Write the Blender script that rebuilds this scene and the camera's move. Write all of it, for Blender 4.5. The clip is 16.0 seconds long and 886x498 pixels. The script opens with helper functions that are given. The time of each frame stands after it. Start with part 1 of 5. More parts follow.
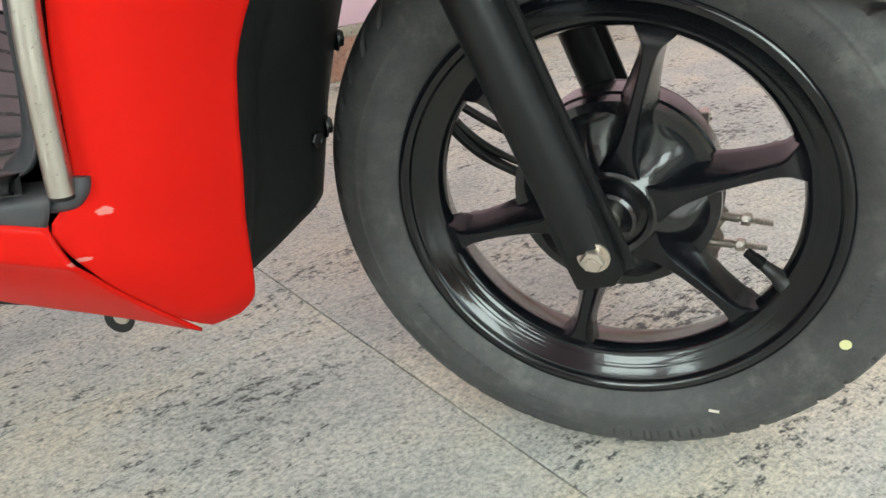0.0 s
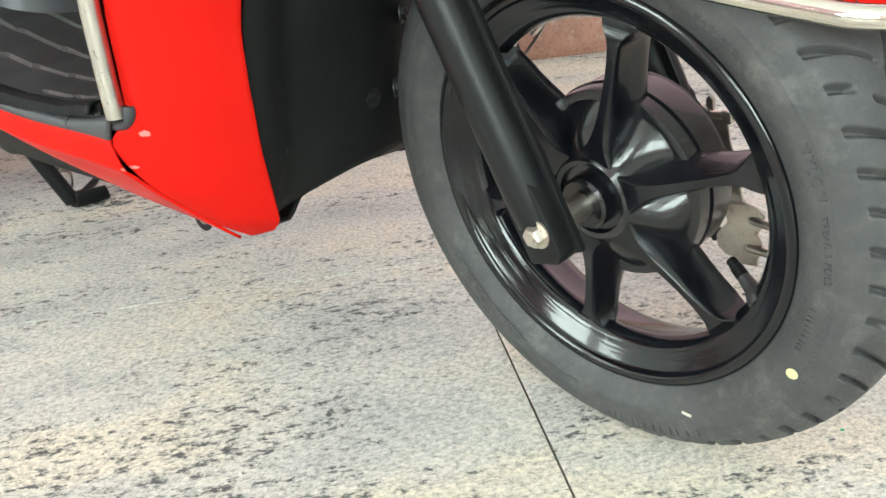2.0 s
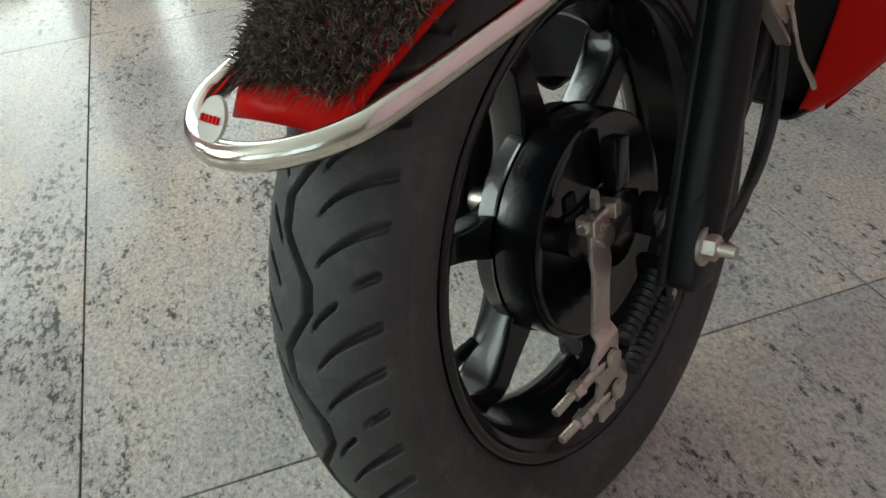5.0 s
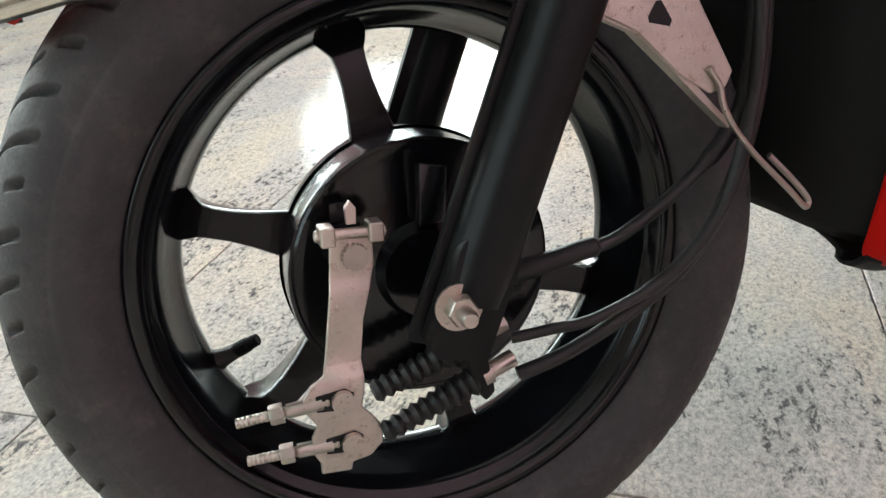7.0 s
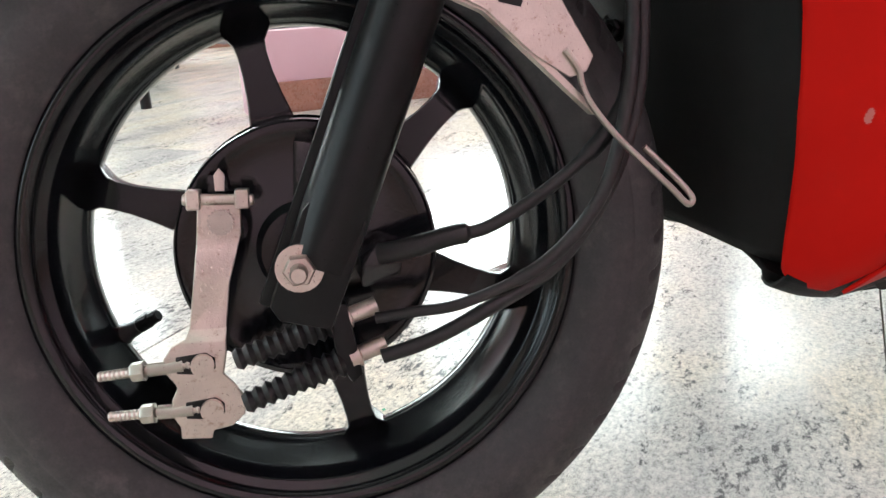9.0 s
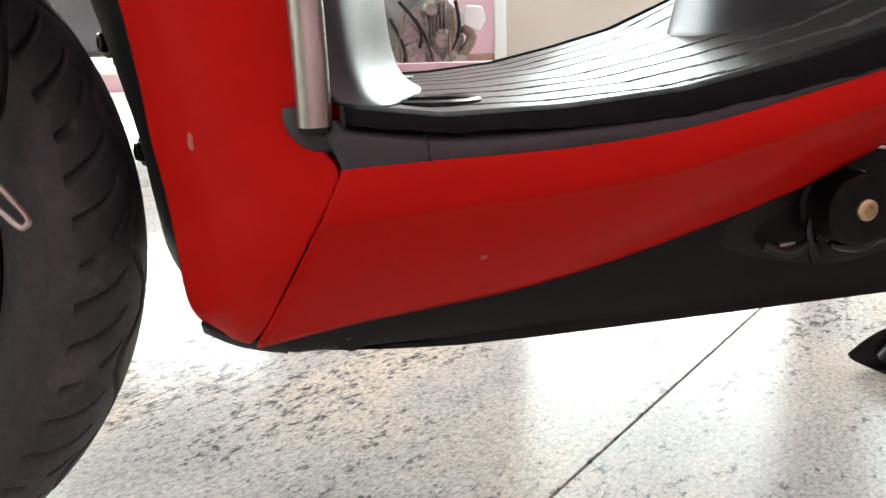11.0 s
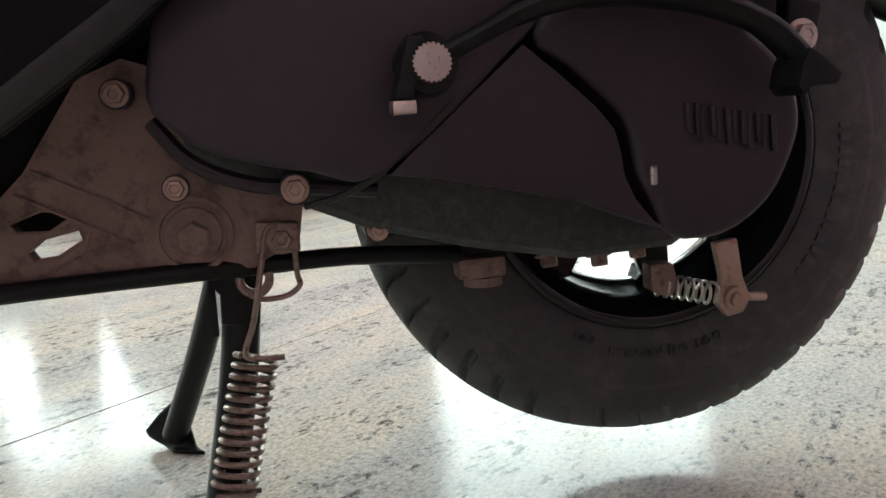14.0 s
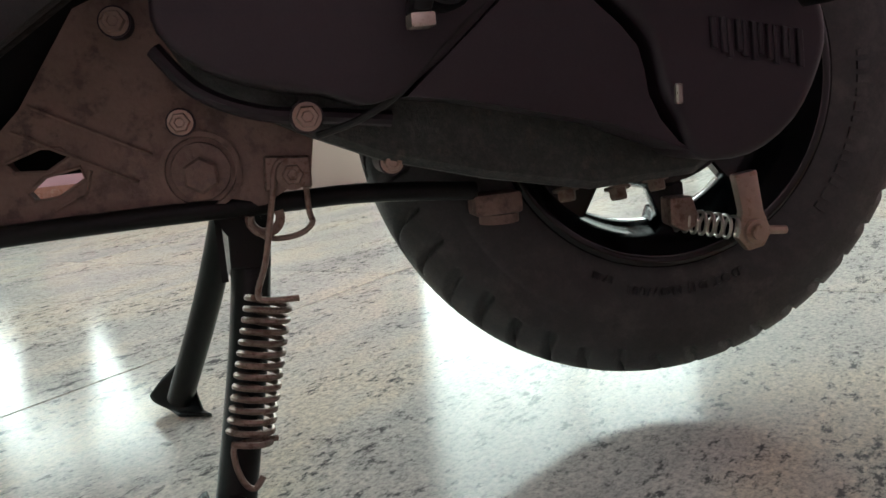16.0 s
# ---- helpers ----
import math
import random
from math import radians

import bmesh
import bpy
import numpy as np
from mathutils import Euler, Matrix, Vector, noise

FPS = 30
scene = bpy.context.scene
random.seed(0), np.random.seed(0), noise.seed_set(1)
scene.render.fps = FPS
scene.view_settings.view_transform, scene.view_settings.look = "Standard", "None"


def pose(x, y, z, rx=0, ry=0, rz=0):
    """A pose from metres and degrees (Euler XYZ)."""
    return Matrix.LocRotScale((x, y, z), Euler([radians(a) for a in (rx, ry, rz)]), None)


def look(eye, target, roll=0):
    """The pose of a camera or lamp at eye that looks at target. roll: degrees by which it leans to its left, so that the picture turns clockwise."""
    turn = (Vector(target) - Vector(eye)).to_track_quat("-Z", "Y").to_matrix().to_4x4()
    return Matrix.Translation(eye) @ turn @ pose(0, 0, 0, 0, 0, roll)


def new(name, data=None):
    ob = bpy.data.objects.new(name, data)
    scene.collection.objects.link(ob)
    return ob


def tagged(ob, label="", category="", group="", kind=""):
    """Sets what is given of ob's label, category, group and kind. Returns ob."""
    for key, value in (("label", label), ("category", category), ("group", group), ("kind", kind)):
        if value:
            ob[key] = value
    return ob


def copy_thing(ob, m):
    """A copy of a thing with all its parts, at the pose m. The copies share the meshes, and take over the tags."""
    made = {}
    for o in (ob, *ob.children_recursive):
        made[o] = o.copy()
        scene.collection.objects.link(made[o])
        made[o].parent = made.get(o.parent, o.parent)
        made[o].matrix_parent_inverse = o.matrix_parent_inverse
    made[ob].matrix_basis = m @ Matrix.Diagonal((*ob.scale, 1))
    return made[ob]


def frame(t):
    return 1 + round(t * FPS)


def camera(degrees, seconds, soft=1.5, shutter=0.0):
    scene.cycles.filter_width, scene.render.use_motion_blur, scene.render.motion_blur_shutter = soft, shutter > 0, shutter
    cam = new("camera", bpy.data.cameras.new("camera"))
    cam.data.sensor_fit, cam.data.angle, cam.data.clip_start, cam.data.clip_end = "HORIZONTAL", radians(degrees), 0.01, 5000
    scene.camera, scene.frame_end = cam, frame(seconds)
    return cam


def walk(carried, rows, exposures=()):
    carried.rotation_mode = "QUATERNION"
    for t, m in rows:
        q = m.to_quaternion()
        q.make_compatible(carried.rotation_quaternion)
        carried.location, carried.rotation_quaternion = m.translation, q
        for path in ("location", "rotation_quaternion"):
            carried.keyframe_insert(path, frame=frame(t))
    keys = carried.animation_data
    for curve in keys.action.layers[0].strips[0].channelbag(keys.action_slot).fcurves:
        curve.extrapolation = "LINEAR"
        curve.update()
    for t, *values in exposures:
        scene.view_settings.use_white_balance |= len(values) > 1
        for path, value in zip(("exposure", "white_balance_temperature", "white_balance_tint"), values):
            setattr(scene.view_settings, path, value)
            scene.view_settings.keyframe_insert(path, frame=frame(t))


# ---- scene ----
cam = camera(54.66, 16.0)
PATH = [
    (0, (0.0613, 0.6352, 0.4772), (0.1699, -0.2667, 0.0593), -2.30),
    (0.5, (-0.0004, 0.5988, 0.4520), (0.1477, -0.3018, 0.0434), -2.17),
    (1, (-0.1337, 0.6130, 0.4778), (0.1211, -0.2662, 0.0751), -3.01),
    (1.5, (-0.2109, 0.5957, 0.4854), (0.1765, -0.2343, 0.0842), -4.51),
    (2, (-0.2592, 0.5952, 0.4923), (0.2749, -0.1293, 0.0565), -4.99),
    (2.5, (-0.3746, 0.5141, 0.5074), (0.2790, -0.0853, 0.0454), -5.49),
    (3, (-0.4856, 0.3873, 0.5383), (0.2489, -0.0560, 0.0244), -6.65),
    (3.2, (-0.5126, 0.3281, 0.5376), (0.2483, -0.0375, 0.0015), -7.07),
    (5.3, (-0.4475, -0.2403, 0.5724), (0.1808, 0.2732, -0.0120), -6.35),
    (5.5, (-0.4136, -0.2803, 0.5636), (0.1518, 0.2983, -0.0243), -6.53),
    (6, (-0.3227, -0.3762, 0.5567), (0.1178, 0.3098, -0.0225), -5.85),
    (6.5, (-0.2487, -0.4152, 0.5140), (0.1864, 0.3185, -0.0079), -4.41),
    (7, (-0.2171, -0.4356, 0.4651), (0.2215, 0.3532, 0.0346), -3.52),
    (7.5, (-0.1960, -0.4294, 0.3961), (0.2296, 0.4017, 0.0382), -2.85),
    (8, (-0.1874, -0.4503, 0.4043), (0.2337, 0.3920, 0.0678), -2.67),
    (8.2, (-0.1819, -0.4581, 0.4062), (0.2300, 0.3898, 0.0724), -2.71),
    (10.3, (0.1216, -0.6334, 0.3521), (0.3016, 0.3194, 0.1075), -1.16),
    (10.5, (0.1608, -0.6310, 0.3514), (0.3303, 0.3235, 0.1061), -0.61),
    (11, (0.3306, -0.6005, 0.3523), (0.4896, 0.3563, 0.1092), -1.37),
    (11.5, (0.4828, -0.5842, 0.3497), (0.6372, 0.3731, 0.1051), -1.13),
    (12, (0.5766, -0.5810, 0.3400), (0.7280, 0.3822, 0.1179), -2.26),
    (12.5, (0.7151, -0.6150, 0.3426), (0.8276, 0.3578, 0.1402), -3.75),
    (13, (0.8368, -0.6382, 0.3219), (0.9677, 0.3362, 0.1394), -3.13),
    (13.5, (0.9607, -0.6295, 0.2770), (1.1186, 0.3421, 0.1007), -4.12),
    (14, (1.0313, -0.6166, 0.2786), (1.2098, 0.3550, 0.1232), -4.08),
    (14.5, (1.0769, -0.6241, 0.2943), (1.2507, 0.3489, 0.1426), -4.61),
    (15, (1.0485, -0.6127, 0.2676), (1.2220, 0.3580, 0.1018), -5.16),
    (15.5, (1.0193, -0.5939, 0.2156), (1.1923, 0.3724, 0.0246), -5.03),
    (16, (1.0128, -0.5996, 0.2450), (1.2055, 0.3668, 0.0750), -5.60),
]
EXPOSURES = [(0, 0.3, 6350, -7), (1.0, 0.6, 6350, -7), (2.0, 0.8, 6350, -8), (3.2, 0.22, 6300, -8), (5.3, -0.6, 6250, -8), (6.5, -0.05, 6300, -5), (8.2, 0.8, 6150, -3), (10.3, 0.66, 6250, -2), (11.5, 0.48, 6450, 1), (12.5, 0.2, 6450, 1), (13.5, 0.2, 6150, -7), (14.5, 0.45, 6150, -9), (15.2, 0.45, 6150, -10), (16, 0.0, 6200, -10)]
walk(cam, [(t, look(eye, target, roll)) for t, eye, target, roll in PATH], EXPOSURES)

# ---- world and light ----
SKY = 0.12
world = bpy.data.worlds.new("world")
scene.world = world
world.use_nodes = True
wn = world.node_tree.nodes
sky = wn.new("ShaderNodeTexSky")
sky.sky_type = "NISHITA"
sky.sun_disc = False
sky.sun_elevation = radians(50)
sky.sun_rotation = radians(20)
wn["Background"].inputs["Strength"].default_value = SKY
world.node_tree.links.new(sky.outputs["Color"], wn["Background"].inputs["Color"])
sun = new("sun", bpy.data.lights.new("sun", "SUN"))
sun.data.energy, sun.data.angle, sun.data.color = 2.5, radians(0.6), (1, 0.96, 0.9)
sun.matrix_world = look((3, 20, 22), (0, 0, 0))

# openings of the daylight walls: from, to, sill, head
FAR_Y, WEST_X, EAST_X, HIGH = 6.0, -6.5, 9.0, 4.6
OPENINGS = [(-4.9, -1.7, 1.0, 4.2), (-1.2, 0.05, 0.12, 2.3), (2.1, 4.6, 1.05, 4.2), (5.4, 7.6, 1.05, 4.2)]
# unseen openings added in the west wall for weak fill light
WEST_FILL = [(-2.2, 1.2, 0.9, 4.2), (1.8, 5.2, 0.9, 4.2)]
WINDOW_POWER = 25.0
for x0, x1, z0, z1 in OPENINGS + WEST_FILL:
    la = bpy.data.lights.new("window_light", "AREA")
    la.shape, la.size, la.size_y = "RECTANGLE", x1 - x0 - 0.1, z1 - z0 - 0.1
    la.energy, la.color = WINDOW_POWER * (x1 - x0) * (z1 - z0) * (1.0 if (x0, x1, z0, z1) in OPENINGS else 0.2), (0.95, 0.98, 1.0)
    lo = new("window_light", la)
    if (x0, x1, z0, z1) in OPENINGS:
        lo.matrix_world = pose((x0 + x1) / 2, FAR_Y + 0.15, (z0 + z1) / 2, -90, 0, 0)
    else:
        lo.matrix_world = pose(WEST_X - 0.15, (x0 + x1) / 2, (z0 + z1) / 2, 0, -90, 0) @ pose(0, 0, 0, 0, 0, 90)

# ---- materials ----
def nodes_of(name):
    m = bpy.data.materials.new(name)
    m.use_nodes = True
    return m, m.node_tree.nodes, m.node_tree.links, m.node_tree.nodes["Principled BSDF"]


def noise_node(n, l, coord, scale, detail=6, rough=0.6, stretch=None, rot=0.0):
    t = n.new("ShaderNodeTexNoise")
    t.inputs["Scale"].default_value, t.inputs["Detail"].default_value, t.inputs["Roughness"].default_value = scale, detail, rough
    if stretch:
        mp = n.new("ShaderNodeMapping")
        mp.inputs["Rotation"].default_value = (0, 0, rot)
        mp.inputs["Scale"].default_value = stretch
        l.new(coord, mp.inputs["Vector"])
        l.new(mp.outputs[0], t.inputs["Vector"])
    else:
        l.new(coord, t.inputs["Vector"])
    return t


def ramp(n, l, src, stops):
    r = n.new("ShaderNodeValToRGB")
    while len(r.color_ramp.elements) < len(stops):
        r.color_ramp.elements.new(0.5)
    for e, (p, c) in zip(r.color_ramp.elements, stops):
        e.position, e.color = p, (*c, 1) if len(c) == 3 else c
    l.new(src, r.inputs["Fac"])
    return r


def mixc(n, l, fac, a, b, mode="MIX"):
    m = n.new("ShaderNodeMix")
    m.data_type, m.blend_type = "RGBA", mode
    for sock, v in ((m.inputs["Factor"], fac), (m.inputs[6], a), (m.inputs[7], b)):
        if isinstance(v, (int, float)):
            sock.default_value = v
        elif isinstance(v, tuple):
            sock.default_value = (*v, 1)
        else:
            l.new(v, sock)
    return m.outputs[2]


def surface(name, base, rough=0.5, metal=0.0, vary=0.25, stain=None, stain_at=0.62, big=9.0, grain=180.0, bump=0.15, coat=0.0, dust=0.0, spec=0.5, scuffs_and_glare=()):
    """A surface with broad stains and fine grain in colour, gloss and relief."""
    m, n, l, p = nodes_of(name)
    co = n.new("ShaderNodeTexCoord").outputs["Object"]
    a = noise_node(n, l, co, big, 5, 0.6)
    b = noise_node(n, l, co, grain, 4, 0.6)
    dark = tuple(c * (1 - vary) for c in base)
    light = tuple(min(1, c * (1 + vary)) for c in base)
    col = ramp(n, l, a.outputs["Fac"], [(0.3, dark), (0.7, light)]).outputs[0]
    if stain:
        s = noise_node(n, l, co, big * 3.1, 8, 0.7)
        f = ramp(n, l, s.outputs["Fac"], [(stain_at - 0.06, (0, 0, 0)), (stain_at + 0.06, (1, 1, 1))]).outputs[0]
        col = mixc(n, l, f, col, stain)
    if dust:
        s = noise_node(n, l, co, big * 7, 8, 0.75)
        f = ramp(n, l, s.outputs["Fac"], [(0.45, (0, 0, 0)), (0.8, (dust, dust, dust))]).outputs[0]
        col = mixc(n, l, f, col, (0.32, 0.29, 0.26))
    for at, size in scuffs_and_glare:
        d = n.new("ShaderNodeVectorMath")
        d.operation = "SUBTRACT"
        l.new(co, d.inputs[0])
        d.inputs[1].default_value = at
        e = n.new("ShaderNodeVectorMath")
        e.operation = "MULTIPLY"
        l.new(d.outputs[0], e.inputs[0])
        e.inputs[1].default_value = (1 / size[0], 8, 1 / size[1])
        q = n.new("ShaderNodeVectorMath")
        q.operation = "LENGTH"
        l.new(e.outputs[0], q.inputs[0])
        w = noise_node(n, l, co, 420, 6, 0.75, (0.35, 1, 1.8), 0.25)
        k = n.new("ShaderNodeMath")
        k.operation = "MULTIPLY_ADD"
        l.new(w.outputs["Fac"], k.inputs[0])
        k.inputs[1].default_value = -1.9
        l.new(q.outputs["Value"], k.inputs[2])
        f = ramp(n, l, k.outputs[0], [(0.0, (0.42, 0.42, 0.42)), (0.26, (0, 0, 0))]).outputs[0]
        col = mixc(n, l, f, col, (0.62, 0.42, 0.38))
    l.new(col, p.inputs["Base Color"])
    r = ramp(n, l, (b if bump else a).outputs["Fac"], [(0.3, (max(0.02, rough - 0.3 * rough * (0.8 if bump else 0.2)),) * 3), (0.7, (min(1, rough * 1.22),) * 3)])
    l.new(r.outputs[0], p.inputs["Roughness"])
    p.inputs["Metallic"].default_value = metal
    p.inputs["Specular IOR Level"].default_value = spec
    if coat:
        p.inputs["Coat Weight"].default_value, p.inputs["Coat Roughness"].default_value = coat, 0.06
    if bump:
        bn = n.new("ShaderNodeBump")
        bn.inputs["Strength"].default_value, bn.inputs["Distance"].default_value = bump, 0.001
        l.new(b.outputs["Fac"], bn.inputs["Height"])
        l.new(bn.outputs[0], p.inputs["Normal"])
    return m


# the first pale mark is a painted glare spot, the others are scuffs
RED = surface("red_gloss_paint", (0.52, 0.0095, 0.0075), 0.30, 0, 0.04, None, big=6, grain=300, bump=0.0, coat=0.03, spec=0.02, scuffs_and_glare=(((0.647, -0.218, 0.339), (0.0045, 0.0018)), ((0.420, -0.21, 0.242), (0.0015, 0.0014)), ((0.280, -0.18, 0.305), (0.0014, 0.004)), ((0.306, 0.20, 0.300), (0.004, 0.0022)), ((0.322, 0.205, 0.272), (0.005, 0.0014))))
RIM = surface("black_gloss_paint", (0.004, 0.0045, 0.006), 0.13, 0, 0.2, None, big=14, grain=420, bump=0.10, coat=0.35, spec=0.35)
HUB = surface("cast_black_paint", (0.005, 0.0055, 0.007), 0.16, 0, 0.2, None, big=30, grain=520, bump=0.30, coat=0.5, spec=0.4)
SPOKE = surface("spoke_black_paint", (0.004, 0.0045, 0.006), 0.17, 0, 0.2, None, big=20, grain=520, bump=0.22, coat=0.25, spec=0.30)
BLACK = surface("matt_black_plastic", (0.0035, 0.0037, 0.004), 0.55, 0, 0.2, spec=0.12)
SATIN = surface("satin_black_paint", (0.008, 0.0085, 0.009), 0.36, 0, 0.15, None, big=12, grain=500, bump=0.10, dust=0.012, spec=0.22)
RUBBER = surface("tyre_rubber", (0.046, 0.046, 0.048), 0.6, 0, 0.2, (0.078, 0.078, 0.074), 0.6, 10, 500, 0.15, dust=0.12, spec=0.4)
PLASTIC = surface("black_textured_plastic", (0.0085, 0.009, 0.009), 0.5, 0, 0.2, (0.015, 0.015, 0.015), 0.68, 9, 900, 0.25, dust=0.012, spec=0.18)
TRIM = surface("grey_plastic", (0.045, 0.045, 0.05), 0.5, 0, 0.1, None, big=9, grain=900, bump=0.25, dust=0.04, spec=0.4)
# lighter grey that paints the sheen on the black cover's bevel
EDGE_LIT = surface("lit_edge_grey", (0.020, 0.020, 0.020), 0.5, 0, 0.15, None, big=9, grain=900, bump=0.25, dust=0.03, spec=0.25)
SILVER = surface("silver_grey_plastic", (0.05, 0.051, 0.056), 0.34, 0.15, 0.1, None, big=9, grain=900, bump=0.1, spec=0.35)
MAT = surface("rubber_mat", (0.015, 0.016, 0.016), 0.36, 0, 0.15, (0.03, 0.03, 0.028), 0.64, 11, 600, 0.15, dust=0.05, spec=0.5)
CABLE = surface("cable_rubber", (0.012, 0.012, 0.013), 0.45, 0, 0.2, None, big=30, grain=500, bump=0.12, dust=0.04)
CHROME = surface("chrome", (0.72, 0.69, 0.62), 0.14, 1.0, 0.1, (0.45, 0.42, 0.36), 0.68, 25, 300, 0.1)
STEEL = surface("brushed_steel", (0.5, 0.47, 0.42), 0.34, 1.0, 0.12, None, big=20, grain=600, bump=0.15)
ZINC = surface("zinc_plated_steel", (0.60, 0.54, 0.48), 0.34, 0.9, 0.12, (0.36, 0.27, 0.2), 0.63, 40, 700, 0.2)
DULL = surface("dull_zinc", (0.42, 0.33, 0.275), 0.42, 0.8, 0.15, (0.27, 0.19, 0.14), 0.6, 45, 600, 0.25)
BRASSY = surface("yellow_zinc", (0.55, 0.47, 0.28), 0.35, 0.9, 0.15, (0.35, 0.3, 0.2), 0.6, 45, 700, 0.2)
RUST = surface("rusty_steel", (0.25, 0.19, 0.16), 0.45, 0.65, 0.2, (0.15, 0.095, 0.07), 0.55, 60, 500, 0.3)
CAST = surface("dusty_cast_aluminium", (0.22, 0.155, 0.13), 0.6, 0.3, 0.2, (0.12, 0.085, 0.072), 0.57, 22, 350, 0.5, dust=0.12)
# purple cast in the black base stands in for the pink wall's reflection
COVER = surface("engine_cover_paint", (0.025, 0.017, 0.024), 0.46, 0, 0.1, None, big=10, grain=700, bump=0.1, dust=0.015, spec=0.45)
ROUGHCAST = surface("rough_dark_casting", (0.034, 0.040, 0.039), 0.55, 0.1, 0.3, (0.07, 0.066, 0.055), 0.62, 25, 420, 0.9, dust=0.2)
FUR = surface("brown_fur", (0.06, 0.045, 0.035), 0.8, 0, 0.5, (0.22, 0.17, 0.12), 0.55, 60, 300, 0.0)
BADGE = surface("badge_white", (0.56, 0.51, 0.45), 0.35, 0, 0.1)
PINK = surface("pink_wall_paint", (0.62, 0.41, 0.47), 0.6, 0, 0.05, None, big=1.2, grain=60, bump=0.1)
BEIGE = surface("beige_wall_paint", (0.56, 0.50, 0.44), 0.55, 0, 0.05, None, big=1.2, grain=60, bump=0.1)
WHITE = surface("white_paint", (0.74, 0.76, 0.74), 0.5, 0, 0.04, None, big=1.2, grain=60, bump=0.08)
SKIRT = surface("brown_stone_skirting", (0.3, 0.15, 0.11), 0.3, 0, 0.25, (0.38, 0.25, 0.2), 0.6, 14, 120, 0.1)
SKIRTTOP = surface("speckled_stone_border", (0.33, 0.27, 0.22), 0.35, 0, 0.3, (0.12, 0.1, 0.08), 0.58, 50, 120, 0.1)
WOOD = surface("orange_wood", (0.5, 0.24, 0.08), 0.4, 0, 0.2, (0.34, 0.14, 0.04), 0.6, 12, 90, 0.1)
PALE = surface("pale_grey_vinyl", (0.20, 0.20, 0.21), 0.45, 0, 0.12, None, big=5, grain=200, bump=0.1)
DARK = surface("dark_plastic", (0.004, 0.004, 0.0045), 0.4, 0, 0.2, spec=0.4)
ALLOY = surface("cast_alloy", (0.34, 0.32, 0.30), 0.42, 0.8, 0.25, (0.14, 0.12, 0.1), 0.58, 25, 200, 0.4)
GROUT = surface("dark_grout", (0.10, 0.085, 0.07), 0.8, 0, 0.2)
AMBER = surface("amber_lens", (0.8, 0.25, 0.03), 0.2, 0, 0.05)
YELLOW = surface("yellow_paint_dot", (0.6, 0.58, 0.3), 0.6, 0, 0.1)
GREEN = surface("green_glitter", (0.02, 0.35, 0.16), 0.3, 0, 0.1)


def granite():
    """Polished granite: cream and grey ground, dark mica drawn out along the slab."""
    m, n, l, p = nodes_of("polished_granite")
    tc = n.new("ShaderNodeTexCoord")
    rnd = n.new("ShaderNodeObjectInfo").outputs["Random"]
    off = n.new("ShaderNodeVectorMath")
    off.operation = "ADD"
    mul = n.new("ShaderNodeVectorMath")
    mul.operation = "SCALE"
    mul.inputs[0].default_value = (7.3, 4.1, 2.7)
    l.new(rnd, mul.inputs["Scale"])
    l.new(tc.outputs["Object"], off.inputs[0])
    l.new(mul.outputs[0], off.inputs[1])
    co = off.outputs[0]
    cloud = noise_node(n, l, co, 5.5, 6, 0.62, (0.55, 1.1, 1))
    ground = ramp(n, l, cloud.outputs["Fac"], [(0.30, (0.44, 0.436, 0.43)), (0.48, (0.57, 0.55, 0.52)), (0.62, (0.66, 0.60, 0.515)), (0.75, (0.59, 0.572, 0.545))]).outputs[0]
    fine = noise_node(n, l, co, 240, 6, 0.8, (0.75, 1, 1))
    ground = mixc(n, l, 0.75, ground, ramp(n, l, fine.outputs["Fac"], [(0.34, (0.26, 0.25, 0.26)), (0.49, (0.88, 0.87, 0.86)), (0.66, (1.4, 1.36, 1.3))]).outputs[0], "MULTIPLY")
    fleck = noise_node(n, l, co, 92, 8, 0.77, (0.62, 1.12, 1))
    where = noise_node(n, l, co, 8, 4, 0.6, (0.4, 1.2, 1))
    add = n.new("ShaderNodeMath")
    add.operation = "MULTIPLY_ADD"
    l.new(where.outputs["Fac"], add.inputs[0])
    add.inputs[1].default_value = 0.45
    l.new(fleck.outputs["Fac"], add.inputs[2])
    f = ramp(n, l, add.outputs[0], [(0.785, (0, 0, 0)), (0.86, (1, 1, 1))]).outputs[0]
    col = mixc(n, l, f, ground, (0.11, 0.108, 0.11))
    l.new(col, p.inputs["Base Color"])
    p.inputs["Specular IOR Level"].default_value = 0.043
    r = ramp(n, l, cloud.outputs["Fac"], [(0.3, (0.085,) * 3), (0.7, (0.15,) * 3)])
    l.new(r.outputs[0], p.inputs["Roughness"])
    bn = n.new("ShaderNodeBump")
    bn.inputs["Strength"].default_value, bn.inputs["Distance"].default_value = 0.05, 0.001
    l.new(fine.outputs["Fac"], bn.inputs["Height"])
    l.new(bn.outputs[0], p.inputs["Normal"])
    return m


GRANITE = granite()


def glow(name, bottom, top, strength, z0, z1):
    m, n, l, p = nodes_of(name)
    tc = n.new("ShaderNodeTexCoord").outputs["Object"]
    sep = n.new("ShaderNodeSeparateXYZ")
    l.new(tc, sep.inputs[0])
    mr = n.new("ShaderNodeMapRange")
    mr.inputs[1].default_value, mr.inputs[2].default_value = z0, z1
    l.new(sep.outputs["Z"], mr.inputs[0])
    nz = noise_node(n, l, tc, 1.6, 6, 0.6)
    leafy = ramp(n, l, nz.outputs["Fac"], [(0.35, bottom), (0.65, tuple(min(1, 2.2 * c) for c in bottom))]).outputs[0]
    col = mixc(n, l, mr.outputs[0], leafy, top)
    em = n.new("ShaderNodeEmission")
    l.new(col, em.inputs["Color"])
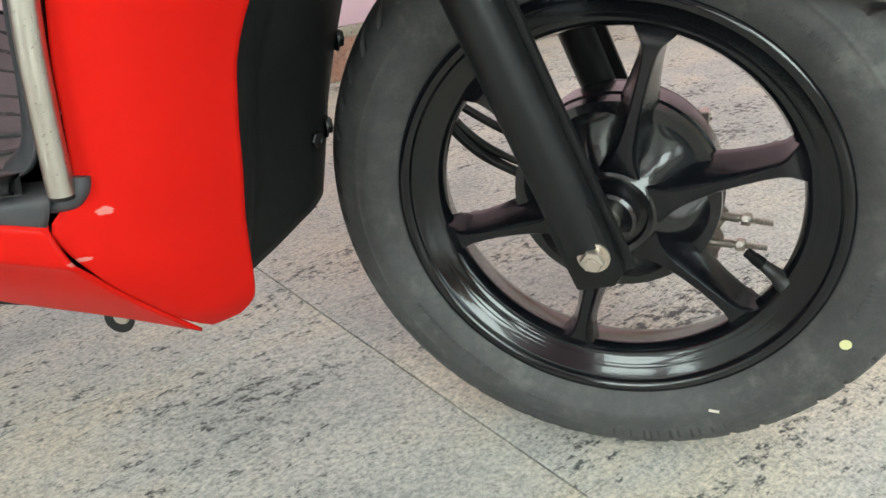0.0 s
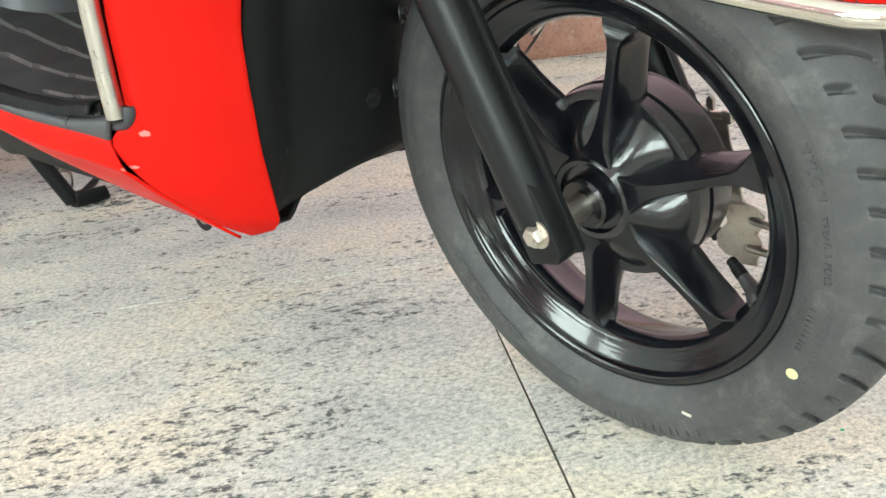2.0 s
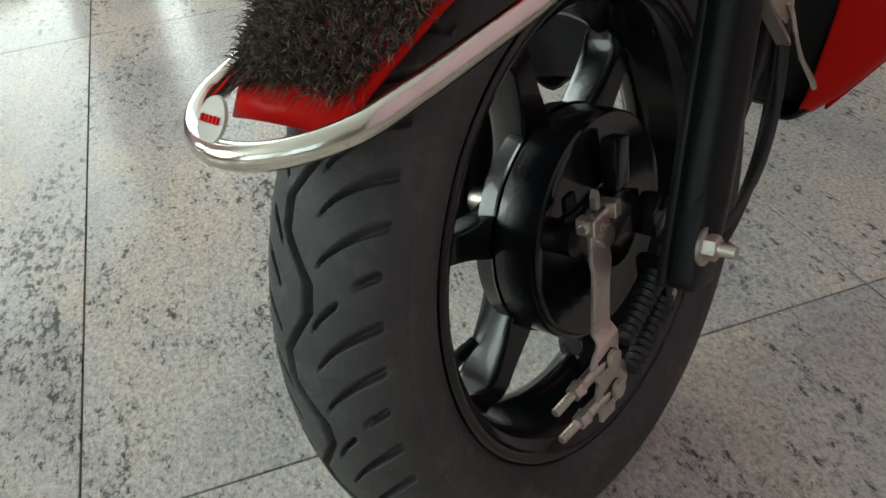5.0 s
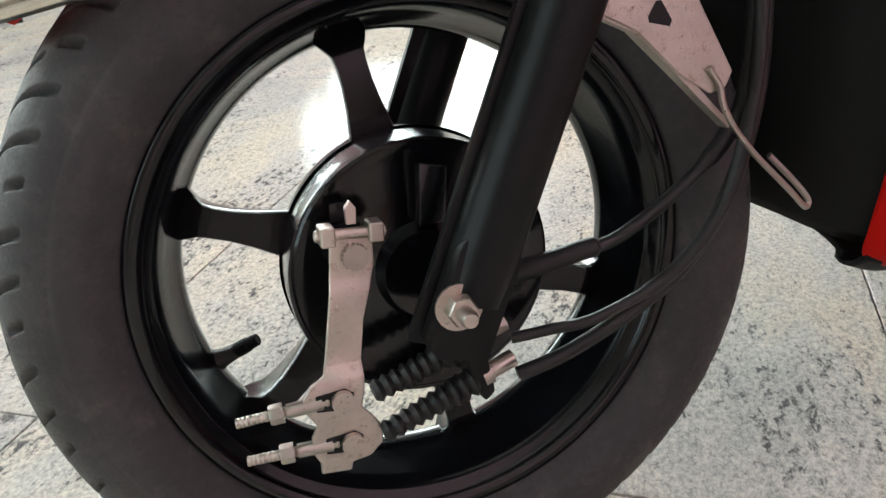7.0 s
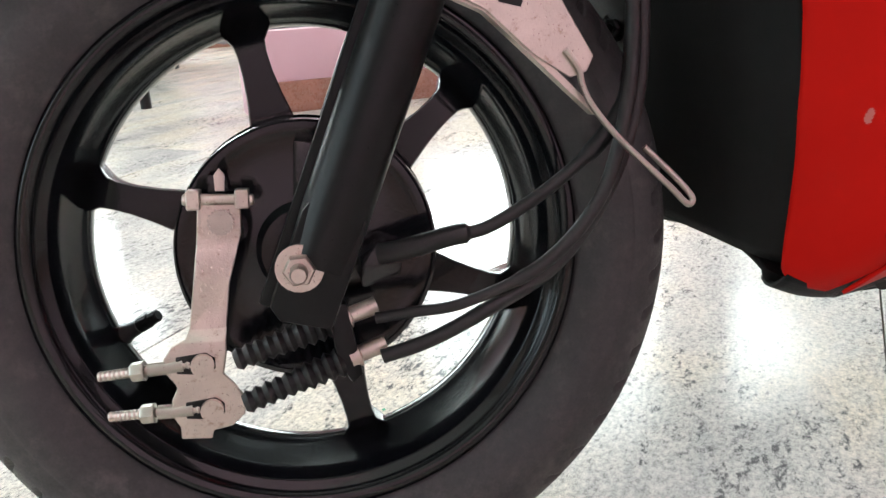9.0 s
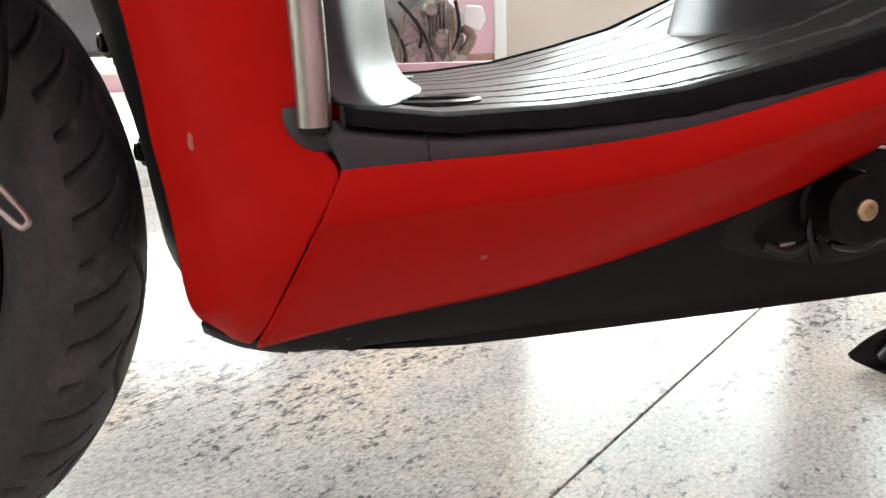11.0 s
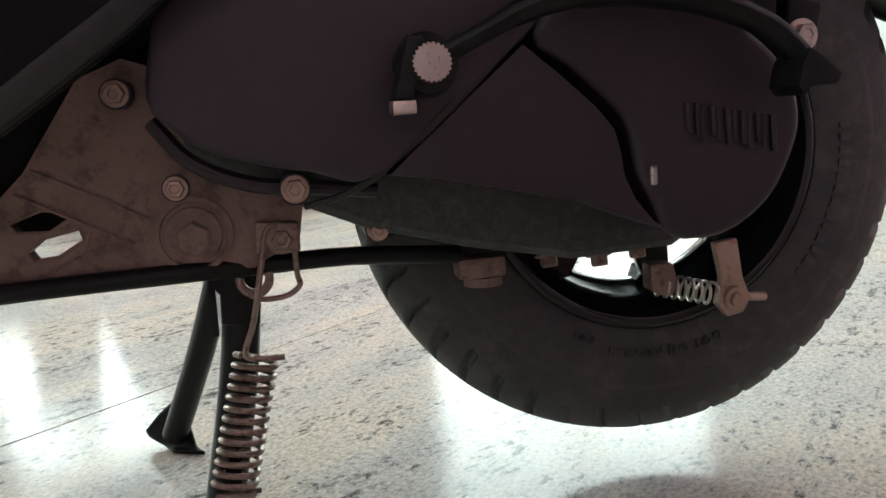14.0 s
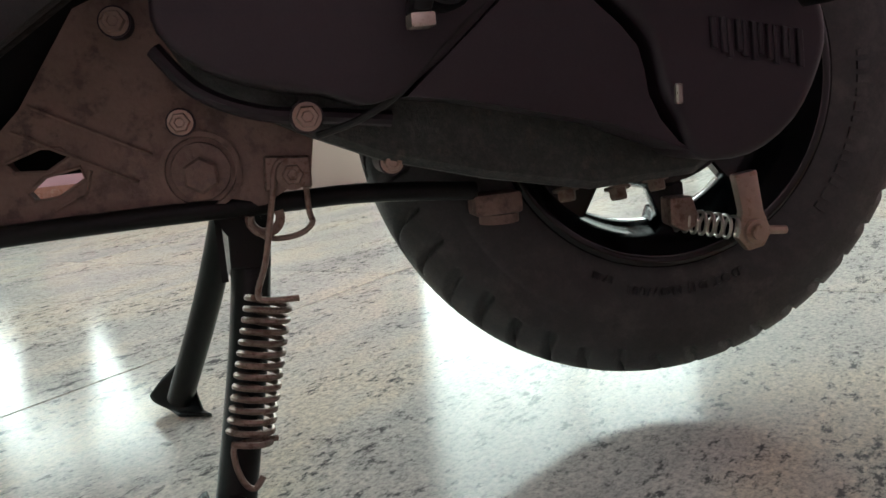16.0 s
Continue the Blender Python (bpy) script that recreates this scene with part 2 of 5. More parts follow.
    em.inputs["Strength"].default_value = strength
    l.new(em.outputs[0], n["Material Output"].inputs["Surface"])
    return m


OUTSIDE = glow("daylight_outside", (0.35, 0.5, 0.26), (0.95, 0.98, 1.0), 3.2, 0.4, 1.5)

# ---- geometry helpers ----
def catmull(pts, per=8, closed=False):
    p = [Vector(q) for q in pts]
    k, out = len(p), []
    for i in range(k if closed else k - 1):
        a, b, c, d = (p[(i - 1) % k], p[i], p[(i + 1) % k], p[(i + 2) % k]) if closed else (p[max(i - 1, 0)], p[i], p[i + 1], p[min(i + 2, k - 1)])
        for j in range(per):
            t = j / per
            out.append(0.5 * ((2 * b) + (c - a) * t + (2 * a - 5 * b + 4 * c - d) * t * t + (3 * b - a - 3 * c + d) * t ** 3))
    if not closed:
        out.append(p[-1])
    return out


def lathe(bm, prof, n=64, axis="y", m=None, closed=False):
    """Turns a profile of (radius, height) round an axis."""
    rings = []
    for i in range(n):
        a = 2 * math.pi * i / n
        c, s = math.cos(a), math.sin(a)
        ring = []
        for r, h in prof:
            v = {"y": (r * s, h, r * c), "z": (r * c, r * s, h), "x": (h, r * c, r * s)}[axis]
            ring.append(bm.verts.new(m @ Vector(v) if m else v))
        rings.append(ring)
    k = len(prof)
    for i in range(n):
        p, q = rings[i], rings[(i + 1) % n]
        for j in range(k if closed else k - 1):
            j2 = (j + 1) % k
            bm.faces.new((p[j], q[j], q[j2], p[j2]))
    if not closed:
        for end in (0, k - 1):
            if prof[end][0] > 1e-5:
                bm.faces.new([r[end] for r in rings])
    return bm


def tube(bm, pts, r, n=10, per=0, closed=False, caps=True, flat=1.0):
    """Sweeps a round section along points. r: a radius, or one for each point."""
    p = catmull(pts, per, closed) if per else [Vector(q) for q in pts]
    k = len(p)
    rr = [r] * k if isinstance(r, (int, float)) else [r[min(len(r) - 1, int(i / max(1, k - 1) * (len(r) - 1) + 0.5))] for i in range(k)]
    up, rings = None, []
    for i in range(k):
        t = (p[(i + 1) % k] - p[i - 1]) if closed else (p[min(i + 1, k - 1)] - p[max(i - 1, 0)])
        t.normalize()
        if up is None:
            up = t.cross(Vector((0, 0, 1)) if abs(t.z) < 0.9 else Vector((1, 0, 0)))
        up = (up - t * up.dot(t)).normalized()
        side = t.cross(up)
        rings.append([bm.verts.new(p[i] + rr[i] * (up * math.cos(2 * math.pi * j / n) + flat * side * math.sin(2 * math.pi * j / n))) for j in range(n)])
    for i in range(k if closed else k - 1):
        a, b = rings[i], rings[(i + 1) % k]
        for j in range(n):
            bm.faces.new((a[j], a[(j + 1) % n], b[(j + 1) % n], b[j]))
    if caps and not closed:
        bm.faces.new(rings[0][::-1])
        bm.faces.new(rings[-1])
    return bm


def bev(bm, w, seg=2, angle=30):
    bmesh.ops.recalc_face_normals(bm, faces=bm.faces)
    es = [e for e in bm.edges if len(e.link_faces) == 2 and e.calc_face_angle(0) > radians(angle)]
    if es and w:
        bmesh.ops.bevel(bm, geom=es, offset=w, segments=seg, profile=0.6, affect="EDGES", clamp_overlap=True)
    return bm


def prism(bm, poly, a, b, plane="xz"):
    """Extrudes a polygon. plane xz runs along y, xy along z, yz along x."""
    f = {"xz": lambda p, h: (p[0], h, p[1]), "xy": lambda p, h: (p[0], p[1], h), "yz": lambda p, h: (h, p[0], p[1])}[plane]
    lo = [bm.verts.new(f(p, a)) for p in poly]
    hi = [bm.verts.new(f(p, b)) for p in poly]
    bm.faces.new(lo)
    bm.faces.new(hi[::-1])
    k = len(poly)
    for i in range(k):
        bm.faces.new((lo[i], hi[i], hi[(i + 1) % k], lo[(i + 1) % k]))
    return bm


def box(bm, x0, x1, y0, y1, z0, z1):
    return prism(bm, [(x0, z0), (x1, z0), (x1, z1), (x0, z1)], y0, y1)


def grid(bm, rows):
    """A sheet through rows of points."""
    vs = [[bm.verts.new(p) for p in row] for row in rows]
    for i in range(len(vs) - 1):
        for j in range(len(vs[0]) - 1):
            bm.faces.new((vs[i][j], vs[i][j + 1], vs[i + 1][j + 1], vs[i + 1][j]))
    return bm


def skin(rows, per_row=6, per_col=6):
    """Smooths a coarse net of points into a fine one."""
    fine = [catmull(r, per_col) for r in rows]
    cols = [catmull([r[j] for r in fine], per_row) for j in range(len(fine[0]))]
    return [[c[i] for c in cols] for i in range(len(cols[0]))]


def part(name, bm, material, parent=None, label="", m=None, thick=0.0, sharp=35, keep=False):
    """Links a bmesh as one mesh object under a thing or a part."""
    if not keep:
        bmesh.ops.recalc_face_normals(bm, faces=bm.faces)
    me = bpy.data.meshes.new(name)
    bm.to_mesh(me)
    bm.free()
    me.materials.append(material)
    for p in me.polygons:
        p.use_smooth = True
    me.set_sharp_from_angle(angle=radians(sharp))
    ob = new(name, me)
    ob.parent = parent
    if m is not None:
        ob.matrix_basis = m
    if thick:
        mod = ob.modifiers.new("thickness", "SOLIDIFY")
        mod.thickness, mod.offset = thick, 0
    if label:
        ob["label"] = label
    return ob


def empty(name, m=None):
    ob = new(name)
    if m is not None:
        ob.matrix_basis = m
    return ob


def bolt(bm, at, out, r=0.006, h=0.005, washer=1.45, stud=0.0):
    """A hexagon head on a washer, its axis along out."""
    q = Vector(out).to_track_quat("Z", "Y").to_matrix().to_4x4()
    m = Matrix.Translation(at) @ q
    lathe(bm, [(0.0, 0.0), (r * washer, 0.0), (r * washer, r * 0.22), (0.0, r * 0.22)], 20, "z", m)
    lathe(bm, [(0.0, 0.0), (r, 0.0), (r, h * 0.85), (r * 0.88, h), (r * 0.55, h), (r * 0.45, h * 0.85), (0.0, h * 0.85)], 6, "z", m)
    if stud:
        lathe(bm, [(0.0, 0.0), (r * 0.55, 0.0), (r * 0.55, stud * 0.9), (r * 0.45, stud), (0.0, stud)], 12, "z", m)
    return bm


def coil(bm, a, b, r, wire, turns, n=14, sides=7):
    a, b = Vector(a), Vector(b)
    t = (b - a).normalized()
    u = t.orthogonal().normalized()
    w = t.cross(u)
    k = int(turns * n)
    return tube(bm, [a + (b - a) * (i / k) + r * (u * math.cos(2 * math.pi * i / n) + w * math.sin(2 * math.pi * i / n)) for i in range(k + 1)], wire, sides)


# ---- the place ----
E1, E2 = Vector((0.7137, 0.7005, 0)), Vector((-0.7005, 0.7137, 0))
SLAB_A, SLAB_B = 1.22, 0.771
TURN = math.atan2(E1.y, E1.x)


def floor_at(s, n):
    """Plan position from distances along and across the run of the slabs."""
    return E1 * s + E2 * n


floor = part("floor", box(bmesh.new(), -9, 11, -9, 11, -0.12, -0.004), GROUT)
tagged(floor, "polished granite floor of large cream and grey slabs", "floor", kind="structure")

# diagonal wall behind the scooter's left side
def diagonal_wall(name, n0, n1, s0, s1, z0, z1, material, label, kind="structure"):
    m = Matrix.Rotation(TURN, 4, "Z")
    ob = part(name, bev(box(bmesh.new(), s0, s1, n0, n1, z0, z1), 0.004), material, m=m)
    return tagged(ob, label, "wall" if "wall" in name else "baseboard", kind=kind)


diagonal_wall("wall_south", -1.55, -1.33, -6, 5.2, 0, HIGH, PINK, "pink painted wall above a brown stone skirting")
diagonal_wall("baseboard", -1.33, -1.315, -6, 5.2, 0, 0.10, SKIRT, "brown stone skirting along the pink wall")
diagonal_wall("trim", -1.33, -1.312, -6, 5.2, 0.10, 0.125, SKIRTTOP, "speckled stone border on top of the skirting")

# walls with their daylight openings; the west ones are added for fill
def pierced(name, lo, hi, openings, place, material, label):
    bm = bmesh.new()
    edges = [lo] + [v for o in openings for v in o[:2]] + [hi]
    for i in range(0, len(edges), 2):
        box(bm, edges[i], edges[i + 1], 0, 0.2, 0, HIGH)
    for x0, x1, z0, z1 in openings:
        box(bm, x0, x1, 0, 0.2, z1, HIGH)
        box(bm, x0, x1, 0, 0.2, 0, z0)
    tagged(part(name, bm, material, m=place), label, "wall", kind="structure")


pierced("wall_north", WEST_X, EAST_X, OPENINGS, pose(0, FAR_Y, 0), PINK, "pink painted wall with high daylight windows")
pierced("wall_west", -9.0, 6.0, WEST_FILL, pose(WEST_X, 0, 0, 0, 0, 90), BEIGE, "beige painted wall with unseen windows added for fill light")
for i, (x0, x1, z0, z1) in enumerate(OPENINGS + WEST_FILL):
    m = pose((x0 + x1) / 2, FAR_Y + 0.1, z0) if i < len(OPENINGS) else pose(WEST_X - 0.1, (x0 + x1) / 2, z0, 0, 0, 90)
    w = tagged(empty("window_%d" % (i + 1), m), "wide window with white frame and bright daylight; the west ones are added", "window", kind="structure")
    hw, hh = (x1 - x0) / 2, z1 - z0
    for a, b, c, d in ((-hw, -hw + 0.05, 0, hh), (hw - 0.05, hw, 0, hh), (-hw + 0.05, hw - 0.05, hh - 0.05, hh), (-hw + 0.05, hw - 0.05, 0, 0.04), (-0.03, 0.03, 0.04, hh - 0.05)):
        part("frame_bar", bev(box(bmesh.new(), a, b, -0.09, -0.04, c, d), 0.004, 1), WHITE, w)
tagged(part("wall_east", box(bmesh.new(), EAST_X, EAST_X + 0.2, -9, 6, 0, HIGH), WHITE), "white painted side wall", "wall", kind="structure")
tagged(part("wall_back", box(bmesh.new(), WEST_X, EAST_X, -9.2, -9, 0, HIGH), BEIGE), "beige painted back wall", "wall", kind="structure")
tagged(part("ceiling", box(bmesh.new(), WEST_X - 0.2, EAST_X + 0.2, -9.2, 6.2, HIGH, HIGH + 0.1), WHITE), "white painted ceiling", "ceiling", kind="structure")
tagged(part("backdrop", box(bmesh.new(), -14, 16, 8.5, 8.6, -1, 7), OUTSIDE), "bright hazy greenery and sky outside", "backdrop", kind="structure")
tagged(part("panelling", bev(box(bmesh.new(), 1.95, EAST_X, 5.975, 6.0, 0, 1.0), 0.004), BEIGE), "beige wall panelling below the windows", "panelling", kind="structure")
tagged(part("skirting", bev(box(bmesh.new(), 0.05, 1.86, 5.975, 6.0, 0, 0.2), 0.004), SKIRT), "brown stone skirting under the pink wall", "baseboard", kind="structure")
tagged(part("door_frame", bev(box(bmesh.new(), 1.86, 1.95, 5.95, 6.0, 0, 3.0), 0.006), WHITE), "cream upright frame beside the panelling", "frame", kind="structure")

# low wall across the room, behind the front wheel
LOW_Y = 2.27
tagged(part("wall_low", bev(box(bmesh.new(), 0.30, 1.00, LOW_Y, LOW_Y + 0.10, 0, 0.26), 0.004), PINK), "low pink painted wall above a brown stone skirting", "wall", kind="structure")
tagged(part("baseboard", bev(box(bmesh.new(), 0.30, 1.00, LOW_Y - 0.014, LOW_Y, 0, 0.10), 0.004), SKIRT), "brown stone skirting along the low wall", "baseboard", kind="structure")
tagged(part("wall_end", bev(box(bmesh.new(), 1.00, 1.06, LOW_Y - 0.02, LOW_Y + 0.12, 0, 0.26), 0.006), WHITE), "cream upright at the end of the low wall", "frame", kind="structure")
tagged(part("panelling", bev(box(bmesh.new(), 1.06, 1.35, LOW_Y, LOW_Y + 0.10, 0, 0.26), 0.004), BEIGE), "low beige panelling beside the cream upright", "panelling", kind="structure")

# ---- the scooter ----
scooter = tagged(empty("scooter"), "red scooter with black wheels parked on its centre stand", "scooter")
R_F, R_R = 0.2350, 0.2155
RAKE = radians(27)
BRAKE = Matrix.Translation((0.0, 0.012, 0.002))
NEAR = pose(-0.0013, -0.0169, 0.0128, 0, 1.57, 2.9) @ Matrix.Scale(0.9753, 4)
FRONT = Matrix.Translation((0, 0, 0.2330)) @ Matrix.Rotation(radians(-14.72), 4, Vector((math.sin(RAKE), 0, math.cos(RAKE))))
REAR = Matrix.Translation((1.2935, 0, 0.2410))
SPOKE0 = radians(9.8)


def rim_point(r, y, a):
    """Angle a runs from the top towards the front."""
    return Vector((-r * math.sin(a), y, r * math.cos(a)))


def tri(x):
    x = x % 1.0
    return 4 * abs(x - 0.5) - 1


def tread_depth(u, y, half, pitches, front):
    """Depth of the tread grooves at turn u (0 to 1) and width y."""
    k = u * pitches
    d = 0.0
    if front:
        zig = 0.0085 * max(-1, min(1, 1.7 * tri(k / 3)))
        d = 1.1 - abs(y - zig) / 0.0030
    side = 1 if y > 0 else -1
    ay = abs(y)
    kk = k + (1.5 if side > 0 else 0)
    slant = -1.9 * math.sqrt(max(0, ay - 0.008) / half)
    ph = (kk - slant) % 3.0
    length = 2 * math.pi * 0.225 / pitches
    kinds = ((0.5, 0.012, 0.043, 0.0046, 0.0014), (1.5, 0.013, 0.043, 0.0046, 0.0014), (2.45, 0.031, 0.042, 0.0040, 0.0030), (2.62, 0.011, 0.025, 0.0030, 0.0016)) if front else ((0.5, 0.004, 0.040, 0.0062, 0.0026), (2.0, 0.012, 0.042, 0.0066, 0.0030))
    for centre, a, b, w1, w0 in kinds:
        if a < ay < b:
            w = w0 + (w1 - w0) * (ay - a) / (b - a)
            fade = min(1, (ay - a) / 0.002, (b - ay) / 0.002)
            d = max(d, fade * (1 - abs(ph - centre) * length / w))
    return max(0.0, min(1.0, d * 1.35)) * 0.0066


def tyre_mesh(R, half, bead_r, bead_y, pitches, n, front):
    h = R - bead_r
    prof = [(bead_r - 0.004, -bead_y + 0.004), (bead_r + 0.002, -bead_y - 0.001), (bead_r + 0.26 * h, -half * 0.97), (bead_r + 0.45 * h, -half), (bead_r + 0.66 * h, -half * 0.93), (bead_r + 0.80 * h, -half * 0.79), (bead_r + 0.915 * h, -half * 0.55), (bead_r + 0.98 * h, -half * 0.28), (R, 0)]
    prof = prof + [(r, -y) for r, y in prof[-2::-1]]
    fine = catmull([(r, y, 0) for r, y in prof], 4)
    # even steps over the crown
    crown = []
    for p in fine:
        crown.append((p.x, p.y))
    dense = []
    for (r0, y0), (r1, y1) in zip(crown, crown[1:]):
        k = max(1, int(math.hypot(r1 - r0, y1 - y0) / 0.0011)) if r0 > bead_r + 0.5 * h else 1
        dense += [(r0 + (r1 - r0) * j / k, y0 + (y1 - y0) * j / k) for j in range(k)]
    dense.append(crown[-1])
    verts, faces = [], []
    k = len(dense)
    for i in range(n):
        u = i / n
        a = 2 * math.pi * u
        c, s = math.cos(a), math.sin(a)
        for r, y in dense:
            g = tread_depth(u, y, half, pitches, front) if r > bead_r + 0.55 * h else 0
            ridge = 0.0007 * max(0, 1 - abs(r - bead_r - 0.5 * h) / 0.0016) + 0.0006 * max(0, 1 - abs(r - bead_r - 0.13 * h) / 0.0018)
            rr, yy = r - g, y + (ridge if y > 0 else -ridge)
            verts.append((-rr * s, yy, rr * c))
    for i in range(n):
        for j in range(k - 1):
            a, b = i * k + j, ((i + 1) % n) * k + j
            faces.append((a, a + 1, b + 1, b))
    me = bpy.data.meshes.new("tyre")
    me.from_pydata(verts, [], faces)
    me.materials.append(RUBBER)
    for p in me.polygons:
        p.use_smooth = True
    me.set_sharp_from_angle(angle=radians(50))
    return me


def ring_text(word, r, y, a0, size, side, flip=False):
    """Raised letters round the sidewall; a0 is where they begin."""
    cu = bpy.data.curves.new("letters", "FONT")
    cu.body, cu.size, cu.extrude, cu.space_character = word, size, 0.0011, 1.15
    tmp = bpy.data.objects.new("letters", cu)
    scene.collection.objects.link(tmp)
    me = bpy.data.meshes.new_from_object(tmp.evaluated_get(bpy.context.evaluated_depsgraph_get()))
    bpy.data.objects.remove(tmp)
    bpy.data.curves.remove(cu)
    for v in me.vertices:
        x, h, z = v.co
        if flip:
            rr, ang = r - h, a0 + side * -x / r
        else:
            rr, ang = r + h, a0 + side * x / r
        v.co = rim_point(rr, y + side * z, ang)
    return me


def wheel(parent, m, R, half, rim_r, bead_y, hole_r, pitches, n, front):
    rim = bmesh.new()
    w = bead_y
    prof = [(rim_r + 0.003, -w - 0.004), (rim_r + 0.004, -w - 0.001), (rim_r + 0.002, -w + 0.002), (rim_r - 0.006, -w + 0.005), (rim_r - 0.0075, -w + 0.010), (rim_r - 0.014, -w + 0.022), (hole_r + 0.0105, -0.001), (hole_r + 0.0085, 0.006), (hole_r + 0.006, 0.014),
            (rim_r - 0.018, w - 0.010), (rim_r - 0.014, w - 0.006), (rim_r - 0.006, w - 0.005), (rim_r + 0.002, w - 0.002), (rim_r + 0.004, w + 0.001), (rim_r + 0.003, w + 0.004), (rim_r - 0.003, w + 0.0045), (rim_r - 0.0055, w + 0.001), (rim_r - 0.0065, w - 0.003), (rim_r - 0.0135, w - 0.0035), (rim_r - 0.0150, w - 0.0075), (rim_r - 0.0205, w - 0.009),
            (hole_r + 0.0035, 0.021), (hole_r, 0.013), (hole_r + 0.0010, 0.0085), (hole_r + 0.0030, 0.0045), (hole_r + 0.0055, 0.0015), (rim_r - 0.0180, -0.0185), (rim_r - 0.0130, -0.0290), (rim_r - 0.0118, -0.0302), (rim_r - 0.0075, -w + 0.0020), (rim_r - 0.0055, -w - 0.001), (rim_r - 0.003, -w - 0.0045)]
    lathe(rim, prof, 120, "y", closed=True)
    body = part("front_wheel" if front else "rear_wheel", rim, RIM, parent, "gloss black six-spoke cast wheel", m, sharp=80)
    for i in range(6):
        a = SPOKE0 + i * math.pi / 3
        sp = bmesh.new()
        secs = []
        # radius, half width at the foot and on the ridge, ridge height, flat back
        for r, hw, ht, yo, yi in ((0.034, 0.0215, 0.0150, 0.0370, -0.001), (0.044, 0.0195, 0.0090, 0.0365, -0.002), (0.054, 0.0180, 0.0058, 0.0350, -0.003), (0.066, 0.0165, 0.0044, 0.0325, -0.004), (0.080, 0.0140, 0.0038, 0.0302, -0.005), (0.096, 0.0110, 0.0036, 0.0284, -0.006), (0.110, 0.0094, 0.0039, 0.0273, -0.0065), (0.121, 0.0092, 0.0047, 0.0268, -0.007), (hole_r - 0.0075, 0.0100, 0.0066, 0.0264, -0.0055), (hole_r - 0.0030, 0.0130, 0.0100, 0.0256, -0.0025), (hole_r + 0.0005, 0.0150, 0.0130, 0.0235, 0.0020), (hole_r + 0.0040, 0.0175, 0.0160, 0.0200, 0.0060)):
            d = rim_point(1, 0, a)
            t = rim_point(1, 0, a + math.pi / 2)
            c = d * r
            rise = yo - yi
            sec = [(-hw * 0.92, yi), (-hw, yi + 0.0018), (-hw * 0.93, yi + 0.26 * rise), (-(0.62 * hw + 0.38 * ht), yi + 0.55 * rise), (-(0.26 * hw + 0.74 * ht), yi + 0.82 * rise), (-ht - 0.0005, yo - 0.0014), (-ht + 0.0007, yo), (ht - 0.0007, yo), (ht + 0.0005, yo - 0.0014), (0.26 * hw + 0.74 * ht, yi + 0.82 * rise), (0.62 * hw + 0.38 * ht, yi + 0.55 * rise), (hw * 0.93, yi + 0.26 * rise), (hw, yi + 0.0018), (hw * 0.92, yi)]
            secs.append([sp.verts.new(c + t * x + Vector((0, y, 0))) for x, y in sec])
        for p, q in zip(secs, secs[1:]):
            for j in range(len(p)):
                sp.faces.new((p[j], p[(j + 1) % len(p)], q[(j + 1) % len(p)], q[j]))
        sp.faces.new(secs[0])
        sp.faces.new(secs[-1])
        part("spoke", sp, SPOKE, body, sharp=40)
    t = new("tyre", tyre_mesh(R, half, rim_r + 0.001, bead_y, pitches, n, front))
    t.parent = body
    t["label"] = "worn black rubber tyre with slanted tread grooves"
    return body


front_wheel = wheel(scooter, FRONT, R_F, 0.0485, 0.164, 0.034, 0.1355, 54, 1620, True)
rear_wheel = wheel(scooter, REAR, R_R, 0.047, 0.1255, 0.038, 0.100, 66, 900, False)


def sub(name, bm, mat, label="", parent=front_wheel, **kw):
    return part(name, bm, mat, parent, label, **kw)


# hub: drum towards the left, cone towards the right
bm = lathe(bmesh.new(), [(0.0, -0.034), (0.0765, -0.034), (0.079, -0.0335), (0.0796, -0.031), (0.0796, 0.004), (0.0790, 0.009), (0.072, 0.010), (0.060, 0.008), (0.048, 0.016), (0.040, 0.026), (0.0, 0.026)], 72)
sub("hub_drum", bm, HUB, "gloss black brake drum")
bm = bmesh.new()
rings = []
for k in range(120):
    th = 2 * math.pi * k / 120
    lobe = 0.5 + 0.5 * math.cos(6 * (th - SPOKE0 - math.pi / 6))
    ring = []
    for r, y0, amp in ((0.081, -0.006, 0.0), (0.077, 0.000, 0.003), (0.070, 0.004, 0.009), (0.062, 0.007, 0.014), (0.054, 0.011, 0.016), (0.046, 0.018, 0.013), (0.040, 0.029, 0.004), (0.0365, 0.036, 0.0), (0.033, 0.0385, 0.0), (0.029, 0.0375, 0.0), (0.0275, 0.033, 0.0), (0.022, 0.033, 0.0), (0.0215, 0.045, 0.0), (0.019, 0.047, 0.0), (0.010, 0.047, 0.0)):
        ring.append(bm.verts.new(rim_point(r, y0 + amp * lobe ** 0.7, th)))
    rings.append(ring)
for k in range(120):
    p, q = rings[k], rings[(k + 1) % 120]
    for j in range(len(p) - 1):
        bm.faces.new((p[j], p[j + 1], q[j + 1], q[j]))
sub("hub_cone", bm, HUB, "domed gloss black hub between the spokes")
bm = lathe(bmesh.new(), [(0.0, 0.046), (0.0105, 0.046), (0.0105, 0.072), (0.0, 0.072)], 20)
sub("axle_spacer", bm, STEEL, "steel axle spacer")

def splined(bm, at, r, teeth, y0, y1):
    """A short splined shaft end along y."""
    ring = [(at[0] + (r if i % 2 else r * 0.88) * math.cos(i * math.pi / teeth), at[1] + (r if i % 2 else r * 0.88) * math.sin(i * math.pi / teeth)) for i in range(2 * teeth)]
    return prism(bm, ring, y0, y1)


